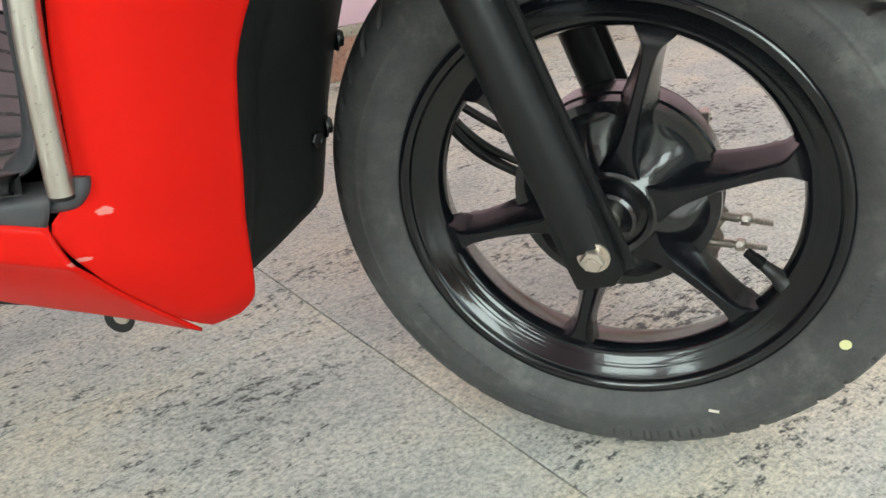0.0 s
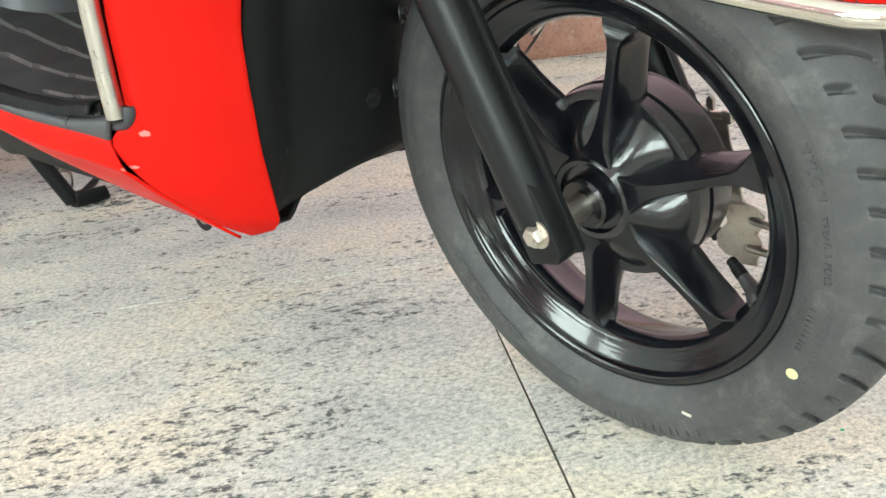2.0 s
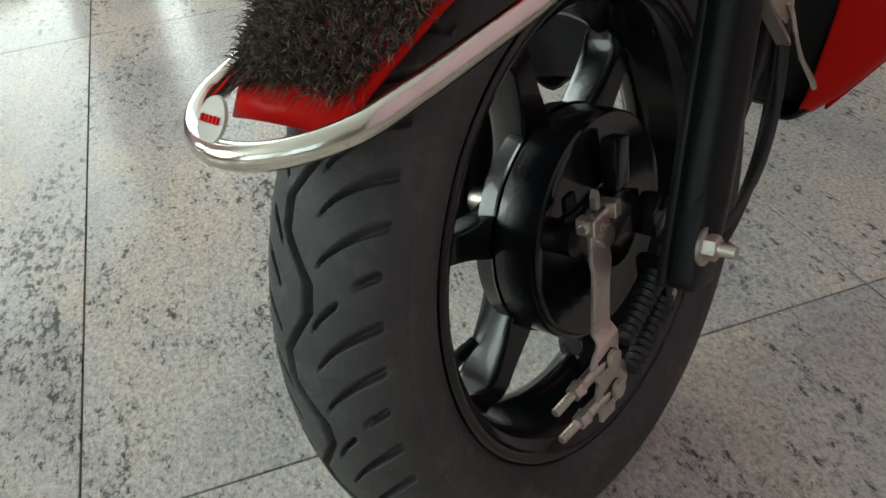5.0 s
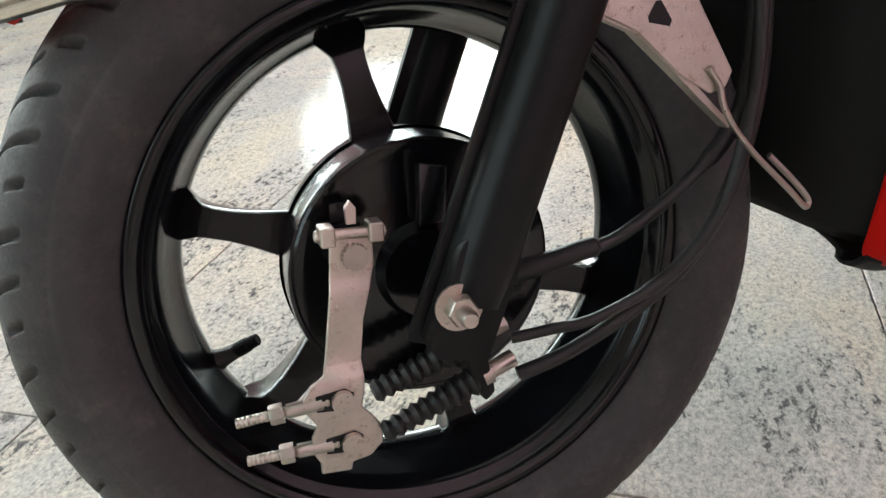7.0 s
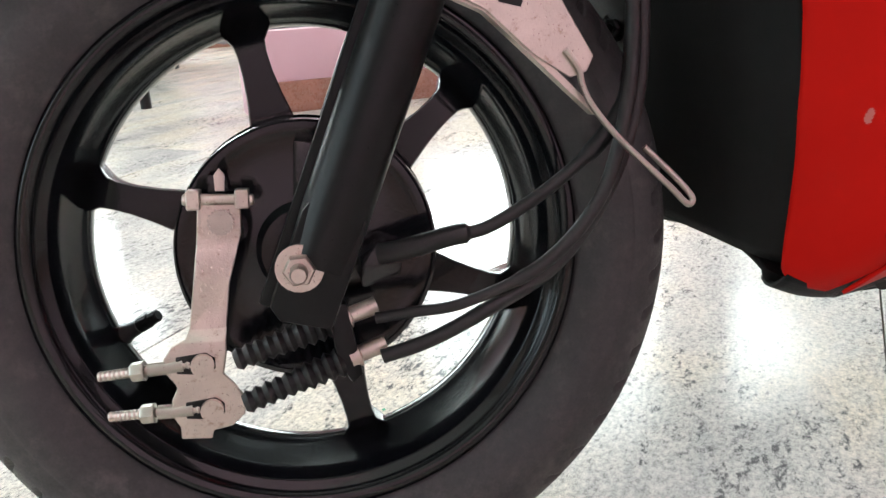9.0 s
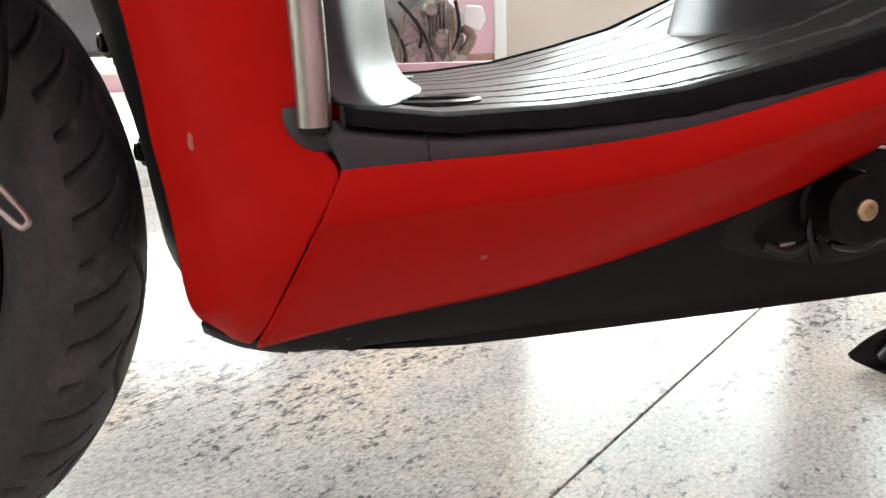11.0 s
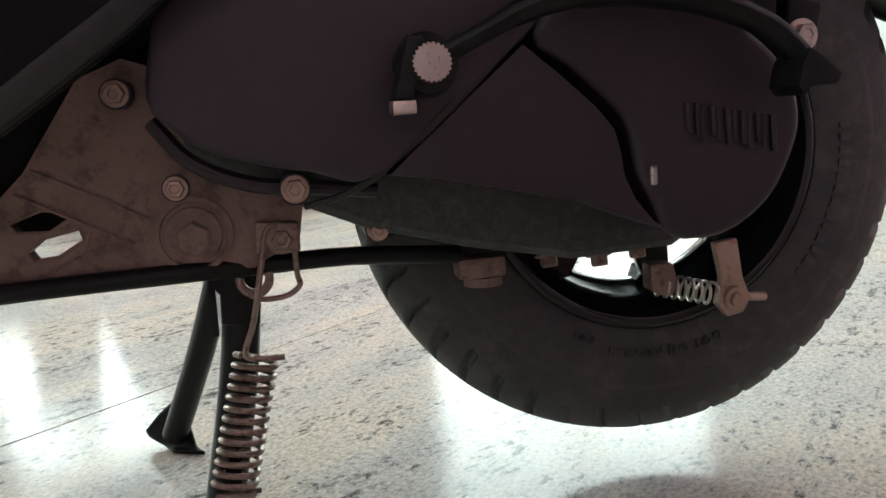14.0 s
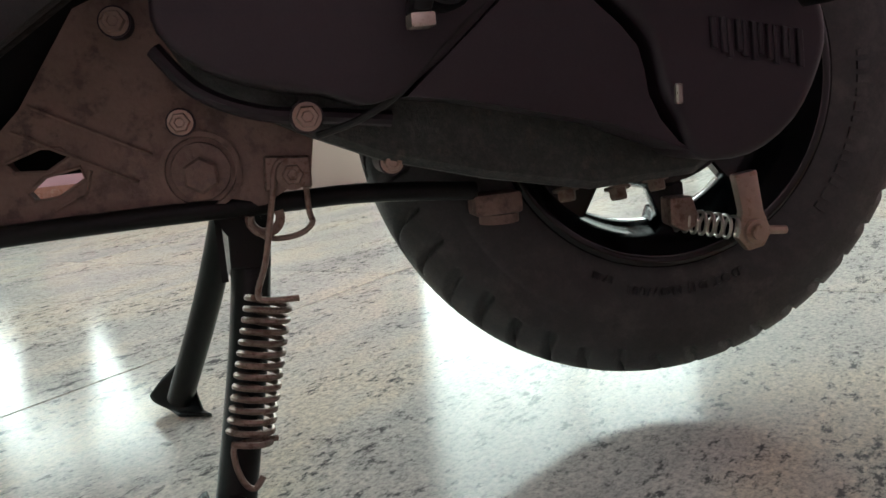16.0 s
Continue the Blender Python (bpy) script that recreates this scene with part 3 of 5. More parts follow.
# brake panel with its cast ribs
bm = lathe(bmesh.new(), [(0.0, -0.0455), (0.0772, -0.0455), (0.0772, -0.0485), (0.0758, -0.0500), (0.0700, -0.0500), (0.0660, -0.0490), (0.030, -0.0520), (0.026, -0.0620), (0.0, -0.0620)], 72)
panel = sub("brake_panel", bm, RIM, "gloss black drum brake panel", m=BRAKE)
bm = bmesh.new()
prism(bm, [(-0.004, 0.030), (0.012, 0.030), (0.016, 0.062), (0.000, 0.066)], -0.066, -0.054)
bev(bm, 0.002)
part("rib", bm, HUB, panel)
bm = bmesh.new()
prism(bm, [(0.030, -0.024), (0.054, -0.018), (0.056, -0.002), (0.044, 0.004), (0.030, -0.004)], -0.072, -0.054)
bev(bm, 0.003)
part("cable_boss", bm, HUB, panel)
bm = lathe(bmesh.new(), [(0.0, 0), (0.011, 0), (0.011, 0.014), (0.0, 0.014)], 20, "y", Matrix.Translation((-0.045, -0.060, 0.017)))
part("cam_boss", bm, HUB, panel)
bm = bmesh.new()
prism(bm, [(-0.052, 0.040), (-0.040, 0.040), (-0.041, 0.050), (-0.051, 0.050)], -0.0595, -0.056)
prism(bm, [(-0.056, 0.036), (-0.036, 0.035), (-0.036, 0.038), (-0.056, 0.039)], -0.0605, -0.056)
part("wear_mark", bm, HUB, panel)

LEVER = NEAR @ Matrix.Translation((-0.002, 0.0335, -0.003)) @ Matrix.Translation((-0.045, 0, 0.0165)) @ Matrix.Rotation(0.05, 4, "Y") @ Matrix.Translation((0.045, 0, -0.0165))
CABLES = NEAR @ Matrix.Translation((-0.002, 0.029, -0.003))

# brake lever, in one bent strip with two lobes
def lever():
    bm = bmesh.new()
    outline = [(-0.0335, 0.030), (-0.0575, 0.032), (-0.0590, 0.010), (-0.0600, 0.000), (-0.0625, -0.020), (-0.0660, -0.045), (-0.0680, -0.050), (-0.0760, -0.054), (-0.0810, -0.061), (-0.0800, -0.070), (-0.0755, -0.076), (-0.0740, -0.079), (-0.0775, -0.086), (-0.0775, -0.096), (-0.0735, -0.103), (-0.0735, -0.110), (-0.0560, -0.111), (-0.0550, -0.106), (-0.0440, -0.104), (-0.0365, -0.097), (-0.0365, -0.086), (-0.0420, -0.078), (-0.0475, -0.072), (-0.0455, -0.060), (-0.0450, -0.046), (-0.0420, -0.020), (-0.0365, 0.000), (-0.0340, 0.010)]
    prism(bm, outline, -0.0815, -0.0785)
    bmesh.ops.bisect_plane(bm, geom=bm.verts[:] + bm.edges[:] + bm.faces[:], plane_co=(0, 0, -0.046), plane_no=(0, 0, 1))
    bmesh.ops.bisect_plane(bm, geom=bm.verts[:] + bm.edges[:] + bm.faces[:], plane_co=(0, 0, -0.052), plane_no=(0, 0, 1))
    bmesh.ops.bisect_plane(bm, geom=bm.verts[:] + bm.edges[:] + bm.faces[:], plane_co=(0, 0, 0.004), plane_no=(0, 0, 1))
    bmesh.ops.bisect_plane(bm, geom=bm.verts[:] + bm.edges[:] + bm.faces[:], plane_co=(0, 0, -0.004), plane_no=(0, 0, 1))
    for v in bm.verts:
        z = v.co.z
        v.co.y += -0.006 * (1 - min(1, max(0, (z + 0.052) / 0.006))) - 0.002 * (1 - min(1, max(0, (z + 0.004) / 0.008)))
    return bev(bm, 0.0006, 1)


brake_lever = sub("brake_lever", lever(), ZINC, "flat zinc-plated brake lever with two lobes", m=LEVER)
bm = bmesh.new()
for x in (-0.0595, -0.0325):
    box(bm, x - 0.004, x + 0.004, -0.087, -0.074, 0.024, 0.035)
tube(bm, [(-0.066, -0.080, 0.0295), (-0.026, -0.080, 0.0285)], 0.0035, 10)
bev(bm, 0.0008, 1)
part("clamp", bm, ZINC, brake_lever)
bm = splined(bmesh.new(), (-0.045, 0.0165), 0.0078, 18, -0.0865, -0.081)
part("splined_pin", bm, STEEL, brake_lever)
bm = bmesh.new()
prism(bm, [(-0.0475, 0.034), (-0.0425, 0.034), (-0.042, 0.043), (-0.045, 0.047), (-0.048, 0.043)], -0.080, -0.076)
part("pointer", bm, ZINC, brake_lever)
for x, z, d in ((-0.0600, -0.065, 0.0105), (-0.0560, -0.0925, 0.0105)):
    # dark plate laid on the lobe, its colour standing for an open slot's shade
    bm = bmesh.new()
    prism(bm, [(x - 0.014, z - 0.0052), (x + 0.003, z - 0.0068), (x + 0.008, z - 0.003), (x + 0.008, z + 0.003), (x + 0.003, z + 0.0068), (x - 0.014, z + 0.0048)], -0.0900, -0.0884)
    part("slot", bev(bm, 0.0005, 1), DARK, brake_lever)
    bm = lathe(bmesh.new(), [(0.0, 0), (0.0066, 0), (0.0066, 0.0035), (0.0056, 0.0045), (0.0, 0.0045)], 28, "y", Matrix.Translation((x + 0.001, -0.0945, z)))
    part("clevis_pin", bm, ZINC, brake_lever)
    # threaded adjuster towards the front
    bm = bmesh.new()
    tip, root = Vector((x - 0.058, -0.083, z - 0.006 if z > -0.08 else z - 0.003)), Vector((x - 0.006, -0.088, z))
    k = 40
    tube(bm, [root + (tip - root) * (i / k) for i in range(k + 1)], [0.0027 + 0.0005 * (i % 2) for i in range(k + 1)], 10)
    part("threaded_rod", bm, ZINC, brake_lever)
    bm = bmesh.new()
    d = (tip - root).normalized()
    bolt(bm, root + d * 0.026, d, 0.0058, 0.008, 1.0)
    tube(bm, [root + d * 0.004, root + d * 0.024], 0.0042, 12)
    part("adjuster_nut", bm, STEEL, brake_lever)

# rubber boots, ferrules, stop bracket
for a, b in (((-0.045, -0.086, -0.064), (0.014, -0.082, -0.048)), ((-0.042, -0.088, -0.090), (0.018, -0.084, -0.072))):
    a, b = Vector(a), Vector(b)
    bm = bmesh.new()
    k = 20
    tube(bm, [a + (b - a) * (i / k) for i in range(k + 1)], [(0.0088 if i % 2 else 0.0062) * (0.80 + 0.2 * i / k) * (1.0 if i < 12 else 1.08) for i in range(k + 1)], 16)
    sub("boot", bm, CABLE, "ribbed black rubber boot", sharp=20, m=CABLES)
    d = (b - a).normalized()
    bm = tube(bmesh.new(), [b + d * 0.004, b + d * 0.010, b + d * 0.011, b + d * 0.027], [0.0075, 0.0075, 0.0052, 0.0055], 14)
    sub("ferrule", bm, ZINC, "zinc cable ferrule", m=CABLES)
bm = bmesh.new()
prism(bm, [(0.010, -0.034), (0.022, -0.036), (0.029, -0.080), (0.022, -0.086), (0.014, -0.070)], -0.090, -0.068)
bev(bm, 0.003)
sub("cable_stop", bm, SATIN, "black cable stop with two holes", m=CABLES)

# cables towards the steering head
def cable(name, pts, r, label, mat=CABLE):
    return sub(name, tube(bmesh.new(), pts, r, 12, 10), mat, label, m=NEAR)


cable("brake_cable", [(0.036, -0.066, -0.048), (0.058, -0.072, -0.045), (0.087, -0.078, -0.041), (0.134, -0.081, -0.022), (0.169, -0.081, 0.013), (0.186, -0.080, 0.060), (0.192, -0.080, 0.120), (0.190, -0.078, 0.24)], [0.0034, 0.0034, 0.0042, 0.0044, 0.0044], "black brake cable bending up to the steering head")
cable("brake_cable", [(0.038, -0.068, -0.071), (0.066, -0.072, -0.063), (0.098, -0.076, -0.048), (0.140, -0.076, -0.026), (0.172, -0.075, 0.010), (0.194, -0.073, 0.060), (0.201, -0.072, 0.119), (0.199, -0.070, 0.24)], [0.0045, 0.0047, 0.0047], "black brake cable bending up to the steering head")
cable("speedometer_cable", [(0.042, -0.052, -0.013), (0.058, -0.058, -0.010), (0.083, -0.063, -0.004), (0.109, -0.065, 0.001), (0.151, -0.066, 0.025), (0.184, -0.066, 0.055), (0.197, -0.066, 0.095), (0.202, -0.066, 0.24)], [0.0065, 0.0065, 0.0062, 0.0040, 0.0040, 0.0055, 0.0055, 0.0055], "black speedometer cable with a rubber sleeve")

# valve
va, vb = rim_point(0.1405, 0.0150, radians(112.2)), rim_point(0.1075, 0.0030, radians(110.9))
vp = [va.lerp(vb, f) for f in (-0.12, 0.0, 0.10, 0.22, 0.40, 0.52, 0.54)]
valve = sub("valve", tube(bmesh.new(), vp, [0.0095, 0.0092, 0.0078, 0.0060, 0.0052, 0.0048, 0.0040], 16), CABLE, "rubber valve stem with black cap")
vp = [va.lerp(vb, f) for f in (0.54, 0.56, 0.78, 0.80, 0.97, 1.0)]
part("cap", tube(bmesh.new(), vp, [0.0046, 0.0050, 0.0048, 0.0042, 0.0040, 0.0034], 12), BLACK, valve, sharp=20)

# sidewall marks
for ob_r, ang, mat_, size in ((0.192, radians(114.3), YELLOW, 0.0042),):
    c = rim_point(ob_r, 0.0492, ang)
    bm = lathe(bmesh.new(), [(0.0, 0.0), (size, 0.0), (size, 0.0006), (0.0, 0.0006)], 20, "y", Matrix.Translation(c))
    sub("paint_dot", bm, mat_, "yellow painted balance dot")
c = rim_point(0.186, 0.0492, radians(150.3))
bm = box(bmesh.new(), c.x - 0.004, c.x + 0.004, 0.0486, 0.0496, c.z - 0.0011, c.z + 0.0011)
sub("paint_mark", bm, BADGE, "small white mark")


def letters(word, r, y, deg, size, side, flip=False, parent=front_wheel):
    me = ring_text(word, r, y, radians(deg), size, side, flip)
    me.materials.append(RUBBER)
    ob = new("raised_letters", me)
    ob.parent = parent
    return ob


letters("NYLON", 0.190, 0.0484, 62, 0.010, 1)
letters("TREAD 2 PLIES", 0.1905, 0.0482, 76, 0.0065, 1)
letters("MADE IN INDIA", 0.186, 0.0482, 32, 0.0065, 1)
# writing that cannot be read stands as bars
random.seed(5)
for a0, a1, r, h in ((95, 112, 0.192, 0.006), (97, 109, 0.184, 0.005), (150, 178, 0.196, 0.012), (186, 200, 0.186, 0.004), (205, 238, 0.182, 0.004), (208, 236, 0.189, 0.004)):
    bm = bmesh.new()
    a = a0
    while a < a1:
        da = random.uniform(0.6, 1.8) * h / 0.008
        p = [rim_point(r + q, 0.0479, radians(a + w)) for q, w in ((0, 0), (0, da), (h, da), (h, 0))]
        lo = [bm.verts.new(v) for v in p]
        hi = [bm.verts.new(v + Vector((0, 0.0008, 0))) for v in p]
        bm.faces.new(hi)
        for j in range(4):
            bm.faces.new((lo[j], lo[(j + 1) % 4], hi[(j + 1) % 4], hi[j]))
        a += da + 0.7
    tagged(sub("raised_mark", bm, RUBBER), kind="stuff")

# fork legs
FD = Vector((math.sin(radians(24.5)), 0, math.cos(radians(24.5))))


def fork_leg(y, s):
    base = Vector((0.006, y, 0.0))
    fwd = Vector((-FD.z, 0, FD.x))
    bm = tube(bmesh.new(), [base + FD * d for d in (0.004, 0.03, 0.06, 0.42)], [0.0170, 0.0185, 0.0185, 0.0185], 28)
    leg = part("fork_leg", bm, SATIN, scooter, "satin black telescopic fork leg", FRONT)
    # flattened lug round the axle
    bm = bmesh.new()
    poly = [base + fwd * a + FD * b for a, b in ((-0.0175, -0.026), (0.010, -0.030), (0.0178, -0.024), (0.0178, 0.030), (0.0150, 0.038), (-0.0150, 0.038), (-0.0178, 0.030))]
    prism(bm, [(p.x, p.z) for p in poly], y - 0.0115, y + 0.0115)
    part("axle_lug", bev(bm, 0.003), SATIN, leg)
    # flange along the leg
    bm = bmesh.new()
    poly = [base + fwd * a + FD * b for a, b in ((0.0130, -0.028), (0.0235, -0.028), (0.0235, 0.41), (0.0130, 0.41))]
    prism(bm, [(p.x, p.z) for p in poly], y - s * 0.004, y - s * 0.0105)
    part("flange", bev(bm, 0.002), SATIN, leg)
    return leg


fork_left = fork_leg(-0.099, -1)
fork_right = fork_leg(0.086, 1)
bm = bolt(bmesh.new(), (0.0, 0.0975, 0.0), (0, 1, 0), 0.0085, 0.009, 1.35)
lathe(bm, [(0.0, 0.0), (0.004, 0.0), (0.004, 0.0105), (0.0, 0.0105)], 12, "z", Matrix.Translation((0, 0.0975, 0)) @ Matrix.Rotation(radians(-90), 4, "X"))
part("axle_bolt", bm, ZINC, fork_right, "zinc-plated axle bolt head")
bm = bolt(bmesh.new(), (-0.002, -0.1105, 0.005), (0, -1, 0), 0.0085, 0.010, 1.5, 0.021)
part("axle_nut", bm, ZINC, fork_left, "zinc-plated axle nut and stud")

# cable guide bracket and wire loop on the left leg
bm = bmesh.new()
out = [(0.070, 0.170), (0.120, 0.165), (0.160, 0.094), (0.156, 0.086), (0.146, 0.083), (0.126, 0.096), (0.100, 0.121), (0.080, 0.131)]
prism(bm, out, -0.106, -0.104)
guide = part("cable_guide", bev(bm, 0.0006, 1), ZINC, scooter, "zinc-plated cable guide bracket", FRONT @ NEAR @ Matrix.Translation((0.003, 0.012, 0.0)))
# dark plug through the bracket paints the dark of its hole
bm = prism(bmesh.new(), [(0.1115, 0.1350), (0.1145, 0.1350), (0.1210, 0.1245), (0.1195, 0.1215), (0.1075, 0.1245), (0.1068, 0.1275)], -0.1064, -0.1036)
part("hole", bm, DARK, guide)
bm = bmesh.new()
prism(bm, [(0.079, 0.130), (0.100, 0.120), (0.126, 0.095), (0.160, 0.062), (0.161, 0.065), (0.128, 0.099), (0.102, 0.124), (0.080, 0.134)], -0.104, -0.094)
part("fold", bm, ZINC, guide)
bm = tube(bmesh.new(), [(0.143, -0.108, 0.098), (0.150, -0.108, 0.088), (0.152, -0.109, 0.078), (0.158, -0.109, 0.066), (0.174, -0.108, 0.047), (0.202, -0.107, 0.020), (0.2135, -0.106, 0.0085), (0.2175, -0.105, 0.0085), (0.2175, -0.104, 0.0125), (0.208, -0.103, 0.024), (0.190, -0.102, 0.042)], 0.0019, 8, 6)
part("wire_loop", bm, STEEL, guide, "bent steel wire loop")

# mudguard with chrome bumper and fur strip
rows = []
for i in range(13):
    a = radians(-34 + i * 7.05)
    rr = 0.256 + 0.008 * max(0, (i - 7)) / 5
    row = []
    for j in range(9):
        q = (j - 4) / 4
        wdt = 0.064 * (1 - 0.42 * max(0, (i - 8) / 4) ** 2)
        drop = 0.030 * abs(q) ** 2.2 * (1 - 0.7 * max(0, (i - 7) / 5))
        row.append(rim_point(rr - drop, wdt * q, a))
    rows.append(row)
guard = part("mudguard", grid(bmesh.new(), skin(rows, 3, 3)), RED, scooter, "gloss red front mudguard", FRONT, thick=0.003)
left = [rim_point(r, y, radians(a)) for r, y, a in ((0.240, -0.074, -25), (0.216, -0.076, -5), (0.206, -0.077, 12), (0.207, -0.076, 24), (0.224, -0.070, 36), (0.2490, -0.0605, 46), (0.2610, -0.0552, 49.4), (0.2725, -0.0415, 52.2), (0.2808, -0.0216, 54.0), (0.2838, 0.0, 54.6))]
loop = left + [Vector((v.x, -v.y, v.z)) for v in left[-2::-1]]
part("bumper_tube", tube(bmesh.new(), loop, 0.0068, 14, 8), CHROME, guard, "chromed bumper tube round the mudguard")
# fur strip: many short tapered hairs on a dark band
hair = bmesh.new()
rnd = random.Random(11)
for _ in range(12000):
    a = radians(rnd.uniform(12, 46.5))
    q = rnd.uniform(-1, 1)
    r = 0.259 + 0.006 * max(0, (math.degrees(a) - 28) / 20) - 0.024 * abs(q) ** 2 * (1 - 0.6 * max(0, (math.degrees(a) - 20) / 28))
    p = rim_point(r, 0.06 * q * (1 - 0.3 * max(0, (math.degrees(a) - 30) / 15) ** 2), a)
    d = rim_point(1, 0, a + rnd.uniform(-0.9, 0.9)) + Vector((0, rnd.uniform(-0.8, 0.8), -0.25))
    d = d.normalized() * rnd.uniform(0.008, 0.019)
    s = d.cross(Vector((rnd.random(), rnd.random(), rnd.random()))).normalized() * 0.00045
    bend = Vector((rnd.uniform(-1, 1), rnd.uniform(-1, 1), -1)) * 0.004
    v = [hair.verts.new(x) for x in (p - s, p + s, p + d * 0.6 + s * 0.7, p + d * 0.6 - s * 0.7, p + d + bend)]
    hair.faces.new(v[:4])
    hair.faces.new((v[3], v[2], v[4]))
fur = part("fur_strip", hair, FUR, guard, "shaggy brown and black fur strip", keep=True)
c = Vector((-0.2262, 0.0077, 0.1775))
bm = lathe(bmesh.new(), [(0.0, 0.0), (0.0115, 0.0), (0.011, 0.0015), (0.0, 0.0022)], 32, "z", Matrix.Translation(c) @ Vector((-1, 0.1, 0.75)).to_track_quat("Z", "Y").to_matrix().to_4x4())
part("badge", bm, BADGE, guard, "round white and red badge")

# faded red marks across the badge
bq = Vector((-1, 0.1, 0.75)).to_track_quat("Z", "Y").to_matrix().to_4x4()
for i in range(5):
    x0 = -0.0075 + 0.0032 * i
    bm = prism(bmesh.new(), [(x0, -0.0016), (x0 + 0.0022, -0.0012), (x0 + 0.0022, 0.0022), (x0, 0.0018)], 0.0018, 0.0027, "xy")
    part("badge_bar", bm, RED, guard, m=Matrix.Translation(Vector((-0.2262, 0.0077, 0.1775))) @ bq)

# ---- body panels ----
def both(name, rows, mat, label, thick=0.0025, per=(4, 6)):
    out = []
    for rr in (rows, [[(p[0] - 0.014, -p[1], p[2]) for p in row] for row in rows]):
        out.append(part(name, grid(bmesh.new(), skin(rr, *per)), mat, scooter, label, thick=thick))
    return out


def span(a, b, bulge, k=4):
    a, b = Vector(a), Vector(b)
    return [tuple(a.lerp(b, i / k) + Vector(bulge) * math.sin(math.pi * i / k)) for i in range(k + 1)]


apron = [span((0.281, -0.128, 0.1925), (0.2975, -0.138, 0.1885), (0, -0.001, 0)),
         span((0.2705, -0.129, 0.2035), (0.3050, -0.153, 0.1995), (0, -0.005, 0)),
         span((0.266, -0.133, 0.218), (0.3130, -0.171, 0.216), (0, -0.008, 0)),
         span((0.264, -0.138, 0.250), (0.3310, -0.2045, 0.256), (0, -0.012, 0)),
         span((0.262, -0.142, 0.275), (0.3480, -0.2165, 0.2905), (0, -0.013, 0)),
         span((0.258, -0.146, 0.305), (0.336, -0.208, 0.312), (0, -0.014, 0)),
         span((0.255, -0.149, 0.340), (0.332, -0.207, 0.345), (0, -0.014, 0)),
         span((0.247, -0.152, 0.385), (0.330, -0.207, 0.390), (0, -0.014, 0)),
         span((0.220, -0.155, 0.440), (0.322, -0.205, 0.440), (0, -0.014, 0)),
         span((0.170, -0.150, 0.520), (0.300, -0.200, 0.520), (0, -0.014, 0))]
both("leg_shield", apron, RED, "gloss red leg shield side")

TOP = [(0.3500, 0.2955), (0.400, 0.2985), (0.456, 0.3010), (0.513, 0.3075), (0.570, 0.3205), (0.630, 0.3370), (0.686, 0.3610), (0.760, 0.4000), (0.860, 0.4650), (0.980, 0.5500)]
LOW = [(0.3015, 0.1890), (0.360, 0.2005), (0.442, 0.2130), (0.508, 0.2290), (0.600, 0.2590), (0.664, 0.2860), (0.733, 0.3160), (0.826, 0.3560), (0.930, 0.4050), (1.060, 0.4700)]
rows = []
for k, (f, y) in enumerate(((0.0, -0.2150), (0.05, -0.2185), (0.22, -0.2190), (0.30, -0.2130), (0.55, -0.1920), (0.80, -0.1680), (1.0, -0.1480))):
    row = []
    for i, ((tx, tz), (lx, lz)) in enumerate(zip(TOP, LOW)):
        tuck = 0.010 * min(1, i / 4) * f
        row.append((tx + (lx - tx) * f, y - tuck, tz + (lz - tz) * f))
    rows.append(row)
both("side_panel", rows, RED, "gloss red floorboard side panel")

# grey trim above the red, the seam at its front corner
EDGE = [(0.3440, 0.3170), (0.397, 0.3105), (0.456, 0.3125), (0.513, 0.3185), (0.570, 0.3310), (0.630, 0.3470), (0.686, 0.3710), (0.760, 0.4100), (0.860, 0.4750), (0.980, 0.5600)]
rows = [[(x, y, z + dz) for x, z in EDGE] for y, dz in ((-0.185, -0.004), (-0.205, -0.004), (-0.2155, -0.005), (-0.2180, -0.009))]
rows.append([(x, -0.2165, z - 0.002) for x, z in TOP])
rows.append([(x, -0.2120, z - 0.004) for x, z in TOP])
both("floor_trim", rows, TRIM, "dark grey plastic floorboard trim")
for s in (-1, 1):
    part("trim_seam", tube(bmesh.new(), [(0.3875, s * 0.2165, 0.3080), (0.3885, s * 0.2188, 0.3030), (0.3890, s * 0.2180, 0.2965)], 0.0009, 6), DARK, scooter)

# floorboard rubber mat with raised ribs
def mat_height(x):
    for (a, za), (b, zb) in zip(EDGE, EDGE[1:]):
        if x <= b:
            return za + (zb - za) * (x - a) / (b - a)
    return EDGE[-1][1]


bm = bmesh.new()
rows = []
for i in range(61):
    x = 0.350 + 0.005 * i * (0.42 / 0.3)
    row = []
    for j in range(121):
        y = -0.212 + 0.424 * j / 120
        fan = y * (1 - 0.35 * (x - 0.35) / 0.42) + 0.02 * math.sin(4 * (x - 0.35))
        g = 0.0
        if abs(y) < 0.196:
            q = (abs(fan) / 0.040 + 0.35) % 1.0
            g = 0.0035 if q < 0.085 and x > 0.37 + 0.02 * math.sin(60 * abs(fan)) else 0.0
        row.append((x, y, mat_height(x) + 0.0055 - g - (0.018 if abs(y) > 0.2085 else 0.0)))
    rows.append(row)
edge_rows = [[(x, y, mat_height(x) + dz - drop * max(0.0, min(1.0, (x - 0.42) / 0.2))) for x in (0.352 + 0.007 * i for i in range(61))] for y, dz, drop in ((0.2060, 0.0058, 0.0), (0.2125, 0.0064, 0.0), (0.2160, 0.0048, 0.0), (0.2180, 0.0012, 0.004), (0.2190, -0.0010, 0.009), (0.2150, -0.0020, 0.009))]
